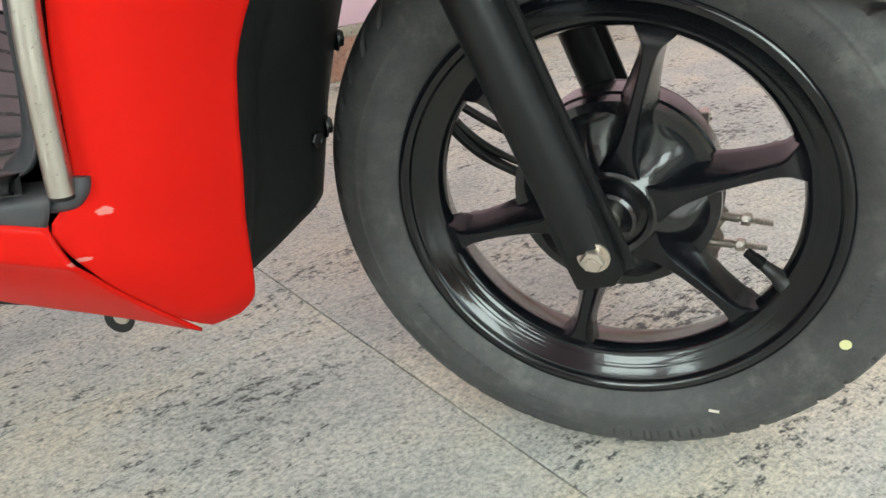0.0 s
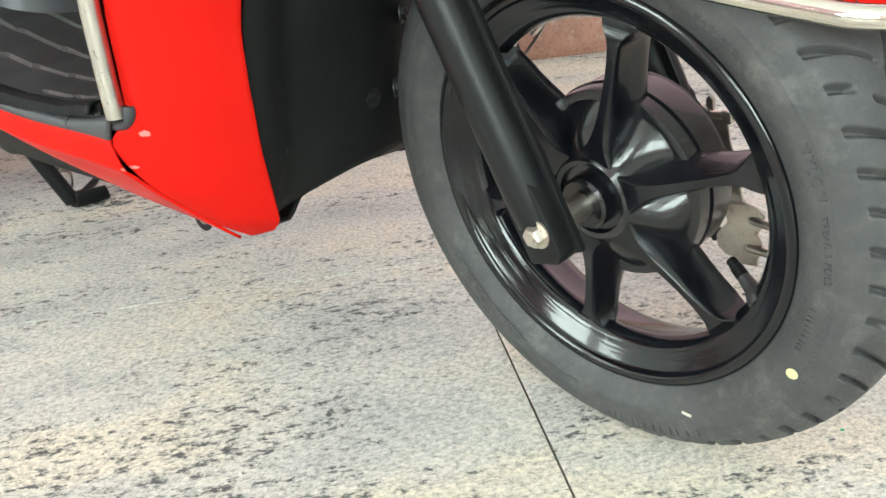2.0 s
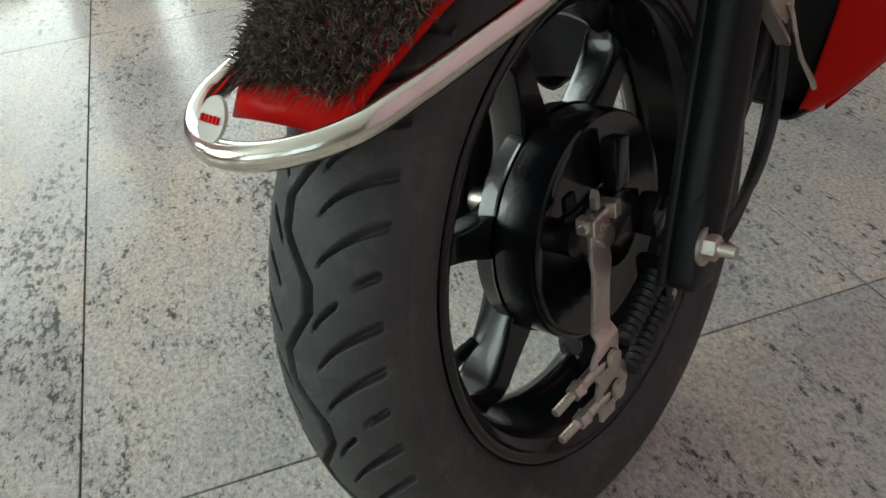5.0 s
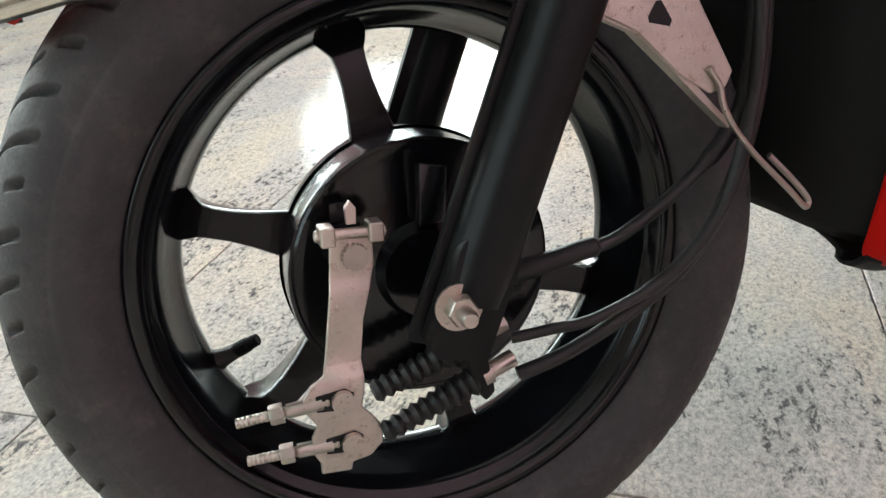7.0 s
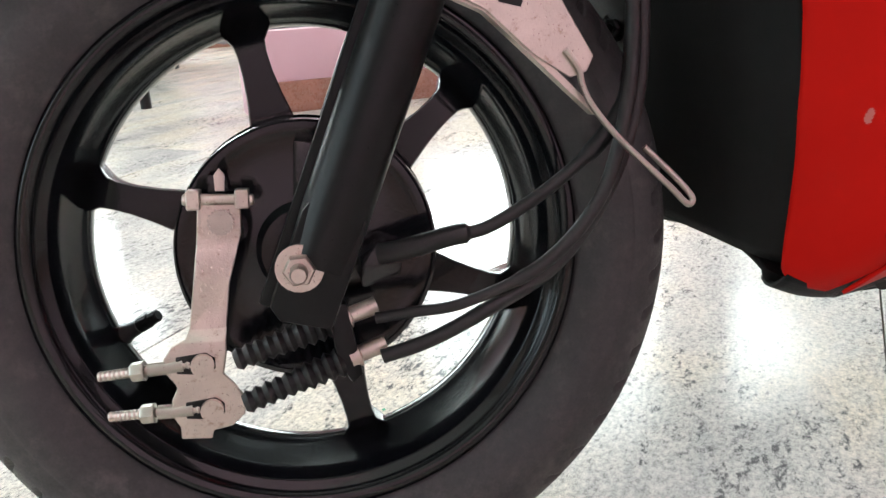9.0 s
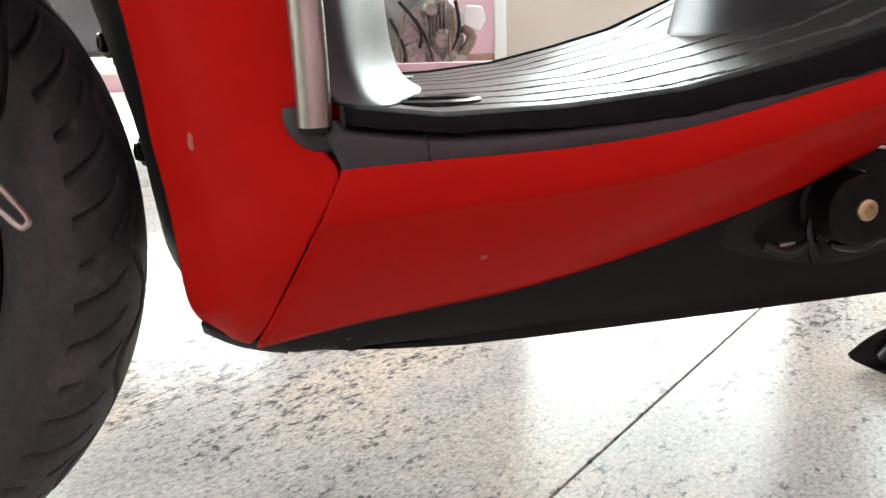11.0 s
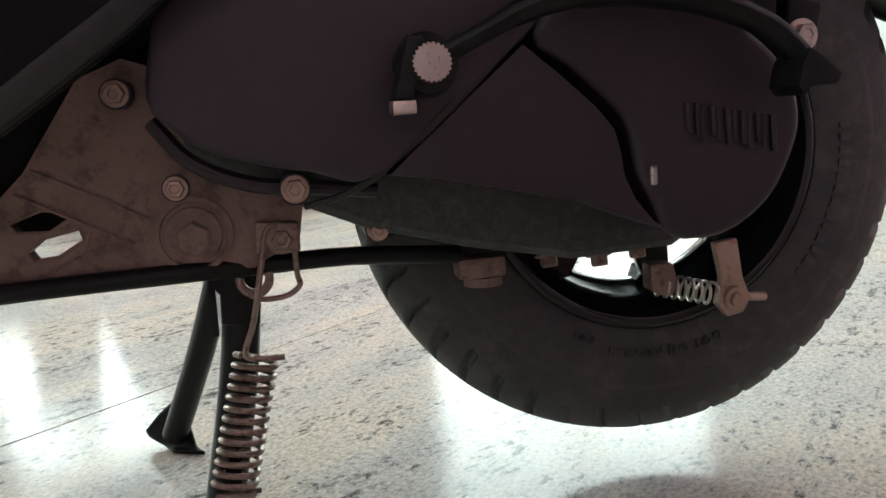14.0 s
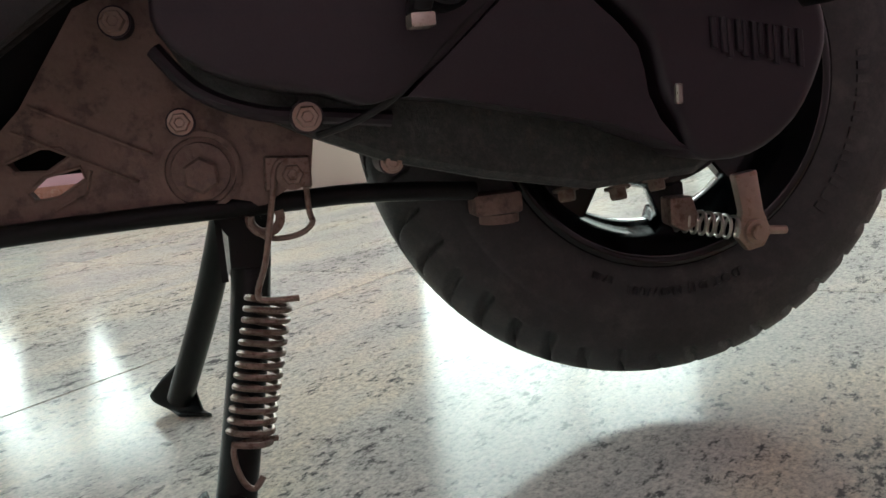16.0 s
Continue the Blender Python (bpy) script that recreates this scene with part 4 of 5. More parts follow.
for s in (-1, 1):
    rim_rows = [[(x, s * y, z + 0.0007 * math.sin(260 * x) * math.sin(97 * x) * (j == 4)) for x, y, z in row] for j, row in enumerate(edge_rows)]
    part("mat_edge", grid(bmesh.new(), rim_rows), BLACK, scooter, "black rolled edge of the rubber floor mat", thick=0.002)
part("floor_mat", grid(bmesh.new(), rows), MAT, scooter, "dark rubber floor mat with long fanned ribs", sharp=20)
for y in (-0.135, 0.135):
    bm = lathe(bmesh.new(), [(0.020, 0.0), (0.026, 0.0), (0.026, 0.003), (0.023, 0.004), (0.020, 0.003)], 36, "z", Matrix.Translation((0.405, y, mat_height(0.405) + 0.0045)), closed=True)
    part("mat_ring", bm, MAT, scooter)

# silver-grey inner shield behind the front apron
rows = []
for z, base in ((0.318, 0.022), (0.326, 0.011), (0.342, 0.004), (0.37, 0.0), (0.42, -0.004), (0.52, -0.02)):
    rows.append([(0.335 + base, -0.200, z), (0.352 + base, -0.185, z), (0.366 + base, -0.14, z), (0.384 + base, -0.075, z), (0.390 + base, 0.0, z), (0.384 + base, 0.075, z), (0.366 + base, 0.14, z), (0.352 + base, 0.185, z), (0.335 + base, 0.200, z)])
part("inner_shield", grid(bmesh.new(), skin(rows, 4, 6)), SILVER, scooter, "silver-grey plastic inner leg shield", thick=0.003)

# leg guard strips
for s in (-1, 1):
    bm = tube(bmesh.new(), [(0.3385 + min(0, -0.015 * s), s * 0.2150, 0.314), (0.3375 + min(0, -0.015 * s), s * 0.2155, 0.36), (0.334 + min(0, -0.015 * s), s * 0.2155, 0.42), (0.322 + min(0, -0.015 * s), s * 0.212, 0.53)], 0.0078, 16, 5)
    strip = part("guard_strip", bm, STEEL, scooter, "brushed steel edge strip of the leg shield")
    bm = lathe(bmesh.new(), [(0.0, 0.0), (0.0072, 0.0), (0.0076, 0.003), (0.0, 0.003)], 20, "z", Matrix.Translation((0.3385 + min(0, -0.015 * s), s * 0.2150, 0.3115)))
    part("end_cap", bm, DARK, strip, "black plastic end cap")
    ox = min(0, -0.015 * s)
    bm = tube(bmesh.new(), [(0.3300 + ox, s * 0.2075, 0.3220), (0.3310 + ox, s * 0.2085, 0.3150), (0.3370 + ox, s * 0.2095, 0.3085), (0.3480 + ox, s * 0.2095, 0.3060), (0.366 + ox, s * 0.2095, 0.3060)], 0.0058, 12, 6)
    part("corner_trim", bm, TRIM, scooter, "dark grey trim bending up at the corner")

# black inner fairing behind the wheel: a blunt keel whose sides run back to the leg shields
KEEL = [(0.224, 0.2395), (0.250, 0.2360), (0.300, 0.2300), (0.360, 0.2150), (0.400, 0.2040), (0.440, 0.1900), (0.520, 0.1600)]
FLANK = [(0.190, 0.3000), (0.215, 0.2880), (0.250, 0.2740), (0.305, 0.2630), (0.340, 0.2600), (0.385, 0.2520), (0.440, 0.2250), (0.520, 0.1750)]


def along(line, z):
    for (z0, x0), (z1, x1) in zip(line, line[1:]):
        if z <= z1:
            return x0 + (x1 - x0) * (z - z0) / (z1 - z0)
    return line[-1][1]


rows = []
for k in range(10):
    row = []
    for y, back, low in ((-0.136, 1.0, 0.199), (-0.120, 0.80, 0.203), (-0.100, 0.55, 0.208), (-0.070, 0.30, 0.217), (-0.040, 0.12, 0.2225), (-0.018, 0.02, 0.224), (0.0, 0.0, 0.2245), (0.018, 0.02, 0.224), (0.040, 0.12, 0.2225), (0.070, 0.30, 0.217), (0.100, 0.55, 0.208), (0.120, 0.80, 0.203), (0.136, 1.0, 0.199)):
        z = low + (0.52 - low) * (k / 9) ** 1.25
        keel, flank = along(KEEL, z), along(FLANK, z) - (0.014 if y > 0.1 else 0)
        out = 1 + 0.085 * max(0.0, min(1.0, (z - 0.21) / 0.09)) * back
        row.append((keel + (flank - keel) * back, y * out, z))
    rows.append(row)
fairing = part("inner_fairing", grid(bmesh.new(), skin(rows, 2, 4)), PLASTIC, scooter, "black textured plastic inner fairing", thick=0.003)
for y, z in ((-0.018, 0.283), (-0.018, 0.352), (0.018, 0.283), (0.112, 0.262)):
    x = along(KEEL, z) + (0.026 if y > 0.1 else 0.0)
    part("fairing_bolt", bolt(bmesh.new(), (x, y, z), (-1.0, 0.5 if y > 0 else -0.5, 0), 0.0068, 0.006), DARK, fairing)

# belly pan
SEC = [(0.272, 0.197, 0.186, 0.110), (0.292, 0.190, 0.177, 0.116), (0.3165, 0.190, 0.1705, 0.120), (0.322, 0.192, 0.170, 0.120), (0.417, 0.210, 0.1715, 0.124), (0.563, 0.246, 0.1785, 0.126), (0.664, 0.290, 0.1830, 0.124), (0.720, 0.272, 0.1825, 0.118), (0.760, 0.262, 0.1785, 0.114), (0.800, 0.256, 0.1900, 0.110), (0.848, 0.252, 0.2120, 0.100)]
rows = []
for x, zt, zb, w in SEC:
    lift = 0.045 * max(0.0, 1 - (x - 0.272) / 0.09)
    rows.append([(x, -w - 0.022, zt + 0.004), (x, -w - 0.010, zb + 0.45 * (zt - zb)), (x, -w, zb + 0.006), (x, -w + 0.010, zb + 0.4 * lift), (x, 0, zb - 0.002 + lift), (x, w - 0.036, zb + 0.004 + 0.4 * lift), (x, w - 0.026, zb + 0.012 + 0.2 * lift), (x, w - 0.008, zb + 0.5 * (zt - zb)), (x, w + 0.012, zt + 0.004)])
belly = part("belly_pan", grid(bmesh.new(), skin(rows, 3, 3)), PLASTIC, scooter, "black plastic belly pan", thick=0.003)
def belly_y(x, z):
    for (x0, t0, b0, w0), (x1, t1, b1, w1) in zip(SEC, SEC[1:]):
        if x <= x1:
            f = (x - x0) / (x1 - x0)
            zt, zb, w = t0 + (t1 - t0) * f, b0 + (b1 - b0) * f, w0 + (w1 - w0) * f
            return -w - 0.021 * min(1.0, max(0.0, (z - zb) / (zt - zb)))
    return -0.12


# dark sheet just proud of the belly, painting the recess's shade
rows = []
for k in range(5):
    row = []
    for i in range(49):
        a = 2 * math.pi * i / 48
        x = 0.668 + 0.100 * k / 4 * math.cos(a) * (1 + 0.1 * math.cos(2 * a))
        z = 0.240 + 0.034 * k / 4 * math.sin(a) + 0.10 * (x - 0.668)
        row.append((x, belly_y(x, z) - 0.0012 - 0.002 * (k == 3), z))
    rows.append(row)
part("recess_shade", grid(bmesh.new(), rows), DARK, belly, "dark glossy sheet painting a shaded recess round the stand switch")
for y, s in ((-0.131, -1), (0.131, 1)):
    # raised dark disc in place of the shade inside a screw recess
    bm = lathe(bmesh.new(), [(0.0, 0.0), (0.011, 0.0), (0.011, s * 0.0012), (0.0, s * 0.0012)], 24, "y", Matrix.Translation((0.354, y + s * 0.001, 0.1875)))
    part("screw_shade", bm, DARK, belly)
    bm = lathe(bmesh.new(), [(0.0, 0.0), (0.0062, 0.0), (0.005, s * 0.002), (0.0, s * 0.0025)], 18, "y", Matrix.Translation((0.352, y + s * 0.002, 0.1895)))
    part("belly_screw", bm, STEEL, belly, "small steel screw on a dark disc that paints its recess")

# under-seat front panel
rows = []
for z, g in ((0.338, 0.016), (0.345, 0.006), (0.365, 0.0), (0.40, -0.006), (0.52, -0.02)):
    rows.append([(0.86, -0.09, z), (0.74 - g, -0.105, z), (0.662 - g, -0.10, z), (0.625 - g, -0.05, z), (0.615 - g, 0, z), (0.625 - g, 0.05, z), (0.662 - g, 0.10, z), (0.74 - g, 0.105, z), (0.86, 0.09, z)])
part("seat_base_panel", grid(bmesh.new(), skin(rows, 3, 5)), SILVER, scooter, "grey plastic panel under the seat", thick=0.003)
# dark under-frame cover that closes the body from below
rows = []
for x, z0, z1, w in ((0.66, 0.22, 0.34, 0.098), (0.70, 0.22, 0.36, 0.098), (0.78, 0.222, 0.40, 0.098), (0.86, 0.240, 0.45, 0.096), (0.95, 0.320, 0.52, 0.092), (1.10, 0.42, 0.56, 0.11), (1.30, 0.44, 0.58, 0.11), (1.50, 0.44, 0.58, 0.09)):
    rows.append([(x, -w - 0.03, z1), (x, -w, z0 + 0.02), (x, -w + 0.02, z0), (x, 0, z0 - 0.005), (x, w - 0.02, z0), (x, w, z0 + 0.02), (x, w + 0.03, z1)])
part("under_cover", grid(bmesh.new(), skin(rows, 4, 3)), BLACK, scooter, "dark plastic cover under the body", thick=0.003)
rows = []
for x, z, w in ((0.980, 0.545, 0.19), (1.10, 0.60, 0.19), (1.4, 0.62, 0.14), (1.62, 0.60, 0.06)):
    rows.append([(x, -w, z - 0.10), (x, -w - 0.01, z), (x, 0, z + 0.1), (x, w + 0.01, z), (x, w, z - 0.10)])
part("tail_body", grid(bmesh.new(), skin(rows, 4, 4)), RED, scooter, "gloss red tail body", thick=0.003)
rows = []
for x, z in ((1.36, 0.445), (1.44, 0.405), (1.50, 0.372), (1.56, 0.348), (1.64, 0.315)):
    rows.append([(x, -0.075, z - 0.012), (x, -0.06, z), (x, 0.06, z), (x, 0.075, z - 0.012)])
mudguard_rows = rows
# unseen upper body, added to shade the floor and the engine cover
rows = []
for z, o, k in ((0.535, 0.0, 1.0), (0.64, 0.01, 1.0), (0.76, 0.03, 0.95), (0.88, 0.08, 0.75), (0.98, 0.14, 0.55)):
    rows.append([(x + o, y * k, z) for x, y in ((0.30, -0.2), (0.17, -0.15), (0.105, -0.07), (0.09, 0), (0.105, 0.07), (0.17, 0.15), (0.30, 0.2))])
part("front_cowl", grid(bmesh.new(), skin(rows, 4, 4)), RED, scooter, "gloss red front cowl, unseen, added to shade the floor", thick=0.003)
part("handlebar", tube(bmesh.new(), [(0.36, -0.33, 1.0), (0.33, -0.2, 1.02), (0.29, 0, 1.01), (0.33, 0.2, 1.02), (0.36, 0.33, 1.0)], 0.015, 14, 6), SATIN, scooter)
for s in (-1, 1):
    rows = [[(x, s * w, z0), (x, s * (w + 0.015), 0.5 * (z0 + z1)), (x, s * (w - 0.03), z1)] for x, w, z0, z1 in ((0.80, 0.165, 0.47, 0.70), (1.0, 0.195, 0.565, 0.73), (1.2, 0.19, 0.575, 0.74), (1.4, 0.15, 0.60, 0.74), (1.6, 0.07, 0.66, 0.74))]
    part("side_body", grid(bmesh.new(), skin(rows, 4, 4)), RED, scooter, "gloss red side body, unseen, added to shade the engine cover", thick=0.003)
rows = [[(x, -w, z - 0.05), (x, -w, z - 0.01), (x, -0.8 * w, z + 0.01), (x, 0, z + 0.015), (x, 0.8 * w, z + 0.01), (x, w, z - 0.01), (x, w, z - 0.05)] for x, z, w in ((0.74, 0.73, 0.07), (0.80, 0.745, 0.12), (1.0, 0.755, 0.15), (1.2, 0.785, 0.14), (1.42, 0.80, 0.10))]
part("seat", grid(bmesh.new(), skin(rows, 4, 4)), DARK, scooter, "black padded seat, unseen, added to shade the floor", thick=0.003)
rows = mudguard_rows
part("rear_mudguard", grid(bmesh.new(), skin(rows, 4, 4)), PLASTIC, scooter, "black plastic rear mudguard", thick=0.004)

# ---- engine, stands and rear end ----
def slab(poly, y0, y1, w, seg=3):
    return bev(prism(bmesh.new(), poly, y0, y1), w, seg)


# crankcase bracket
def with_slots(outline, slots):
    """An outline with slots joined to it by hairline cuts; each slot names the corner that its cut starts from."""
    out = []
    for i, q in enumerate(outline):
        out.append(q)
        for corner, ring in slots:
            if corner == i:
                out += ring + [(ring[0][0] + 0.0001, ring[0][1] - 0.0001), (q[0] + 0.0001, q[1] - 0.0001)]
    return out


PLATE = [(0.845, 0.190), (0.858, 0.232), (0.890, 0.262), (0.925, 0.312), (0.950, 0.322), (0.985, 0.310), (1.010, 0.262), (1.045, 0.240), (1.040, 0.212), (1.012, 0.196), (0.930, 0.1925)]
SLOT_A = [(0.879, 0.2345), (0.8826, 0.2284), (0.8995, 0.2272), (0.9123, 0.2348), (0.9075, 0.2395), (0.897, 0.2408)]
SLOT_B = [(0.8905, 0.2120), (0.9035, 0.2130), (0.9180, 0.2215), (0.9160, 0.2284), (0.8973, 0.2250), (0.8872, 0.2172)]
brk = part("crankcase", prism(bmesh.new(), with_slots(PLATE, ((1, SLOT_A), (0, SLOT_B))), -0.098, -0.086), CAST, scooter, "dusty brown cast crankcase with two slots")
part("crank_body", slab([(0.932, 0.196), (0.932, 0.300), (0.950, 0.320), (0.983, 0.308), (1.008, 0.262), (1.042, 0.239), (1.037, 0.214), (1.010, 0.198)], -0.087, 0.06, 0.004), CAST, brk)
for ring in (SLOT_A, SLOT_B):
    part("slot_rim", tube(bmesh.new(), [(x, -0.0982, z) for x, z in ring], 0.0013, 6, closed=True), CAST, brk)
bm = lathe(bmesh.new(), [(0.0, 0.0), (0.0225, 0.0), (0.0225, -0.003), (0.0195, -0.0035), (0.019, -0.0015), (0.0165, -0.0015), (0.016, -0.004), (0.0, -0.004)], 40, "y", Matrix.Translation((0.979, -0.098, 0.219)))
part("boss", bm, CAST, brk)
bm = lathe(bmesh.new(), [(0.0, 0.0), (0.0105, 0.0), (0.0105, -0.005), (0.009, -0.006), (0.0, -0.006)], 6, "y", Matrix.Translation((0.979, -0.101, 0.217)))
part("drain_bolt", bm, CAST, brk)
for tube_pts in ([(0.8945, -0.0985, 0.2635), (0.9545, -0.0985, 0.2310)], [(0.884, -0.0985, 0.2505), (0.9451, -0.0985, 0.2166)], [(0.921, -0.0985, 0.226), (0.917, -0.0985, 0.214), (0.900, -0.0985, 0.206)]):
    part("cast_rib", tube(bmesh.new(), tube_pts, 0.0013, 6), CAST, brk)

# added plate that blocks the daylight behind the crankcase slots
part("slot_backing", slab([(0.800, 0.232), (0.870, 0.2235), (0.925, 0.2235), (0.935, 0.300), (0.880, 0.275), (0.800, 0.262)], -0.060, -0.050, 0.002), BLACK, scooter, "black plate added behind the crankcase to darken its slots")

# drive cover in three raised fields parted by grooves
back = part("drive_case", slab([(0.975, 0.350), (0.965, 0.300), (0.985, 0.262), (1.040, 0.232), (1.080, 0.214), (1.140, 0.197), (1.206, 0.183), (1.272, 0.185), (1.318, 0.212), (1.338, 0.262), (1.322, 0.300), (1.27, 0.345), (1.19, 0.372), (1.10, 0.405), (1.02, 0.405)], -0.118, 0.03, 0.012, 3), ROUGHCAST, scooter, "rough dark cast drive case")
A = [(0.984, 0.345), (0.972, 0.312), (0.972, 0.289), (0.993, 0.270), (1.019, 0.260), (1.047, 0.254), (1.086, 0.2495), (1.1622, 0.3125), (1.185, 0.340), (1.16, 0.375), (1.10, 0.400), (1.03, 0.400)]
B = [(1.088, 0.2485), (1.118, 0.2440), (1.198, 0.2240), (1.249, 0.2020), (1.237, 0.2105), (1.2265, 0.2240), (1.2205, 0.2380), (1.2190, 0.2510), (1.2155, 0.2640), (1.2060, 0.2760), (1.1860, 0.2950), (1.1655, 0.3125)]
Cc = [(1.2460, 0.2005), (1.279, 0.1990), (1.307, 0.2155), (1.323, 0.2420), (1.328, 0.2650), (1.320, 0.2900), (1.298, 0.3120), (1.26, 0.3330), (1.20, 0.3400), (1.1700, 0.3170), (1.1910, 0.2990), (1.2110, 0.2800), (1.2210, 0.2670), (1.2250, 0.2520), (1.2275, 0.2380), (1.2360, 0.2220)]
cov = part("drive_cover", slab([p for p in catmull([(x, z, 0) for x, z in A], 3, True) for p in [(p.x, p.y)]], -0.166, -0.10, 0.010, 4), COVER, scooter, "satin black drive belt cover")
part("cover_field", slab(B, -0.165, -0.10, 0.003, 2), COVER, cov)
lobe = part("cover_lobe", slab([p for p in catmull([(x, z, 0) for x, z in Cc], 3, True) for p in [(p.x, p.y)]], -0.168, -0.10, 0.009, 4), COVER, cov)
# raised maker's mark as plain slanted bars
for i in range(12):
    x0 = 1.2560 + 0.00460 * i + 0.0012 * (i % 2)
    z0 = 0.2590 - 0.00095 * i
    bm = prism(bmesh.new(), [(x0, z0 - 0.002 * (i % 3)), (x0 + 0.0032, z0 - 0.001 - 0.002 * (i % 3)), (x0 + 0.0024, z0 + 0.0160), (x0 - 0.0006, z0 + 0.0170)], -0.1705, -0.166)
    part("mark_bar", bev(bm, 0.0006, 1), COVER, cov)
bm = box(bmesh.new(), 1.2335, 1.2375, -0.171, -0.166, 0.231, 0.242)
part("clip", bev(bm, 0.001, 1), STEEL, cov, "bright worn chip on the cover edge")

for name, at, r in (("case_bolt", (0.972, -0.103, 0.247), 0.0056), ("case_bolt", (1.039, -0.140, 0.2435), 0.0062), ("case_bolt", (1.086, -0.108, 0.213), 0.0054), ("case_bolt", (0.947, -0.112, 0.302), 0.0060)):
    bm = tube(bmesh.new(), [(at[0], at[1] + 0.03, at[2]), at], r * 1.42, 20)
    part("bolt_boss", bm, COVER, back)
    part(name, bolt(bmesh.new(), at, (0, -1, 0), r, 0.006, 1.25), DULL, back, "dull zinc hexagon bolt")
# sweeping rib under the cover
part("case_rib", tube(bmesh.new(), [(0.966, -0.125, 0.285), (0.985, -0.130, 0.262), (1.015, -0.132, 0.248), (1.050, -0.130, 0.243), (1.085, -0.128, 0.238)], 0.0045, 10, 5), COVER, back)
part("hose", tube(bmesh.new(), [(1.166, -0.1640, 0.318), (1.141, -0.1640, 0.298), (1.119, -0.1645, 0.280), (1.096, -0.1640, 0.260), (1.082, -0.162, 0.2485), (1.064, -0.150, 0.239), (1.044, -0.135, 0.233)], 0.0020, 8, 6), CABLE, back, "thin black drain hose")

# kick starter
kick = part("kick_lever", tube(bmesh.new(), [(1.118, -0.188, 0.308), (1.135, -0.192, 0.316), (1.167, -0.194, 0.329), (1.212, -0.195, 0.3335), (1.258, -0.195, 0.325), (1.290, -0.195, 0.312), (1.312, -0.196, 0.291)], [0.009, 0.0085, 0.010, 0.012, 0.011, 0.010, 0.010], 14, 5, flat=0.62), SATIN, scooter, "satin black kick-start lever")
bm = bev(prism(bmesh.new(), [(1.305, 0.300), (1.324, 0.285), (1.320, 0.279), (1.306, 0.279), (1.301, 0.274), (1.297, 0.280), (1.300, 0.292)], -0.212, -0.182), 0.003)
part("pedal", bm, SATIN, kick)
bm = lathe(bmesh.new(), [(0.0, 0.0), (0.016, 0.0), (0.0165, -0.012), (0.0145, -0.022), (0.0, -0.022)], 32, "y", Matrix.Translation((1.109, -0.172, 0.3035)))
part("kick_boss", bm, SATIN, kick)
bm = splined(bmesh.new(), (1.109, 0.3035), 0.0100, 24, -0.2015, -0.193)
part("splined_shaft", bm, STEEL, kick, "splined steel shaft end")
part("clamp", bev(prism(bmesh.new(), [(1.089, 0.287), (1.099, 0.286), (1.107, 0.316), (1.098, 0.318)], -0.200, -0.176), 0.003), SATIN, kick)
part("clamp_bolt", bev(box(bmesh.new(), 1.0885, 1.1005, -0.198, -0.182, 0.2795, 0.2865), 0.0015), ZINC, kick, "zinc clamp bolt")

# long black rod under the engine
part("brake_rod", tube(bmesh.new(), [(0.795, -0.104, 0.1930), (0.8807, -0.104, 0.1960), (0.9648, -0.100, 0.1968), (1.017, -0.090, 0.1955), (1.070, -0.082, 0.1945), (1.142, -0.072, 0.1870)], 0.0060, 12, 4), SATIN, scooter, "black rod under the engine")
bm = bev(box(bmesh.new(), 1.140, 1.172, -0.078, -0.056, 0.170, 0.184), 0.003)
lathe(bm, [(0.0, 0.0), (0.013, 0.0), (0.013, 0.006), (0.0, 0.006)], 18, "z", Matrix.Translation((1.158, -0.066, 0.164)))
part("rod_bracket", bm, CAST, scooter, "dusty clamp at the end of the rod")

# centre stand
stand = part("centre_stand", tube(bmesh.new(), [(0.996, -0.076, 0.186), (0.996, 0.088, 0.186)], 0.012, 18), SATIN, scooter, "black tubular centre stand, lowered")
part("leg", tube(bmesh.new(), [(1.002, -0.046, 0.186), (0.991, -0.062, 0.110), (0.970, -0.094, 0.012)], 0.0125, 18, 4), SATIN, stand)
part("leg", tube(bmesh.new(), [(0.982, 0.070, 0.180), (0.956, 0.100, 0.105), (0.918, 0.146, 0.014)], 0.0112, 18, 4), SATIN, stand)
hole = [(0.0575 + 0.0042 * math.cos(radians(q)), 0.1395 + 0.0042 * math.sin(radians(q))) for q in range(-90, 271, 30)]
hole[0], hole[-1] = (hole[0][0] + 0.0001, hole[0][1]), (hole[0][0] - 0.0001, hole[0][1])
arch = [(-0.046, 0.190), (-0.054, 0.146), (-0.040, 0.148), (-0.020, 0.1475), (0.010, 0.1440), (0.040, 0.1370)]
bm = prism(bmesh.new(), arch + [(0.0574, 0.1275)] + hole[::-1] + [(0.0576, 0.1275), (0.076, 0.121), (0.092, 0.110), (0.104, 0.096), (0.098, 0.150), (0.080, 0.190)], 0.979, 0.983, "yz")
part("gusset", bm, SATIN, stand)
bm = prism(bmesh.new(), [(0.986, 0.156), (1.010, 0.154), (1.014, 0.195), (0.988, 0.195)], -0.068, -0.060)
part("side_plate", bev(bm, 0.001, 1), SATIN, stand)
foot = [span((0.8905, 0.170, 0.014), (0.9265, 0.155, 0.047), (0, 0, 0.003), 3), span((0.894, 0.166, 0.008), (0.930, 0.150, 0.026), (0, 0, 0), 3), span((0.908, 0.152, 0.0025), (0.936, 0.138, 0.005), (0, 0, 0), 3), span((0.916, 0.138, 0.002), (0.944, 0.124, 0.002), (0, 0, 0), 3)]
part("foot", grid(bmesh.new(), skin(foot, 4, 3)), SATIN, stand, thick=0.003)
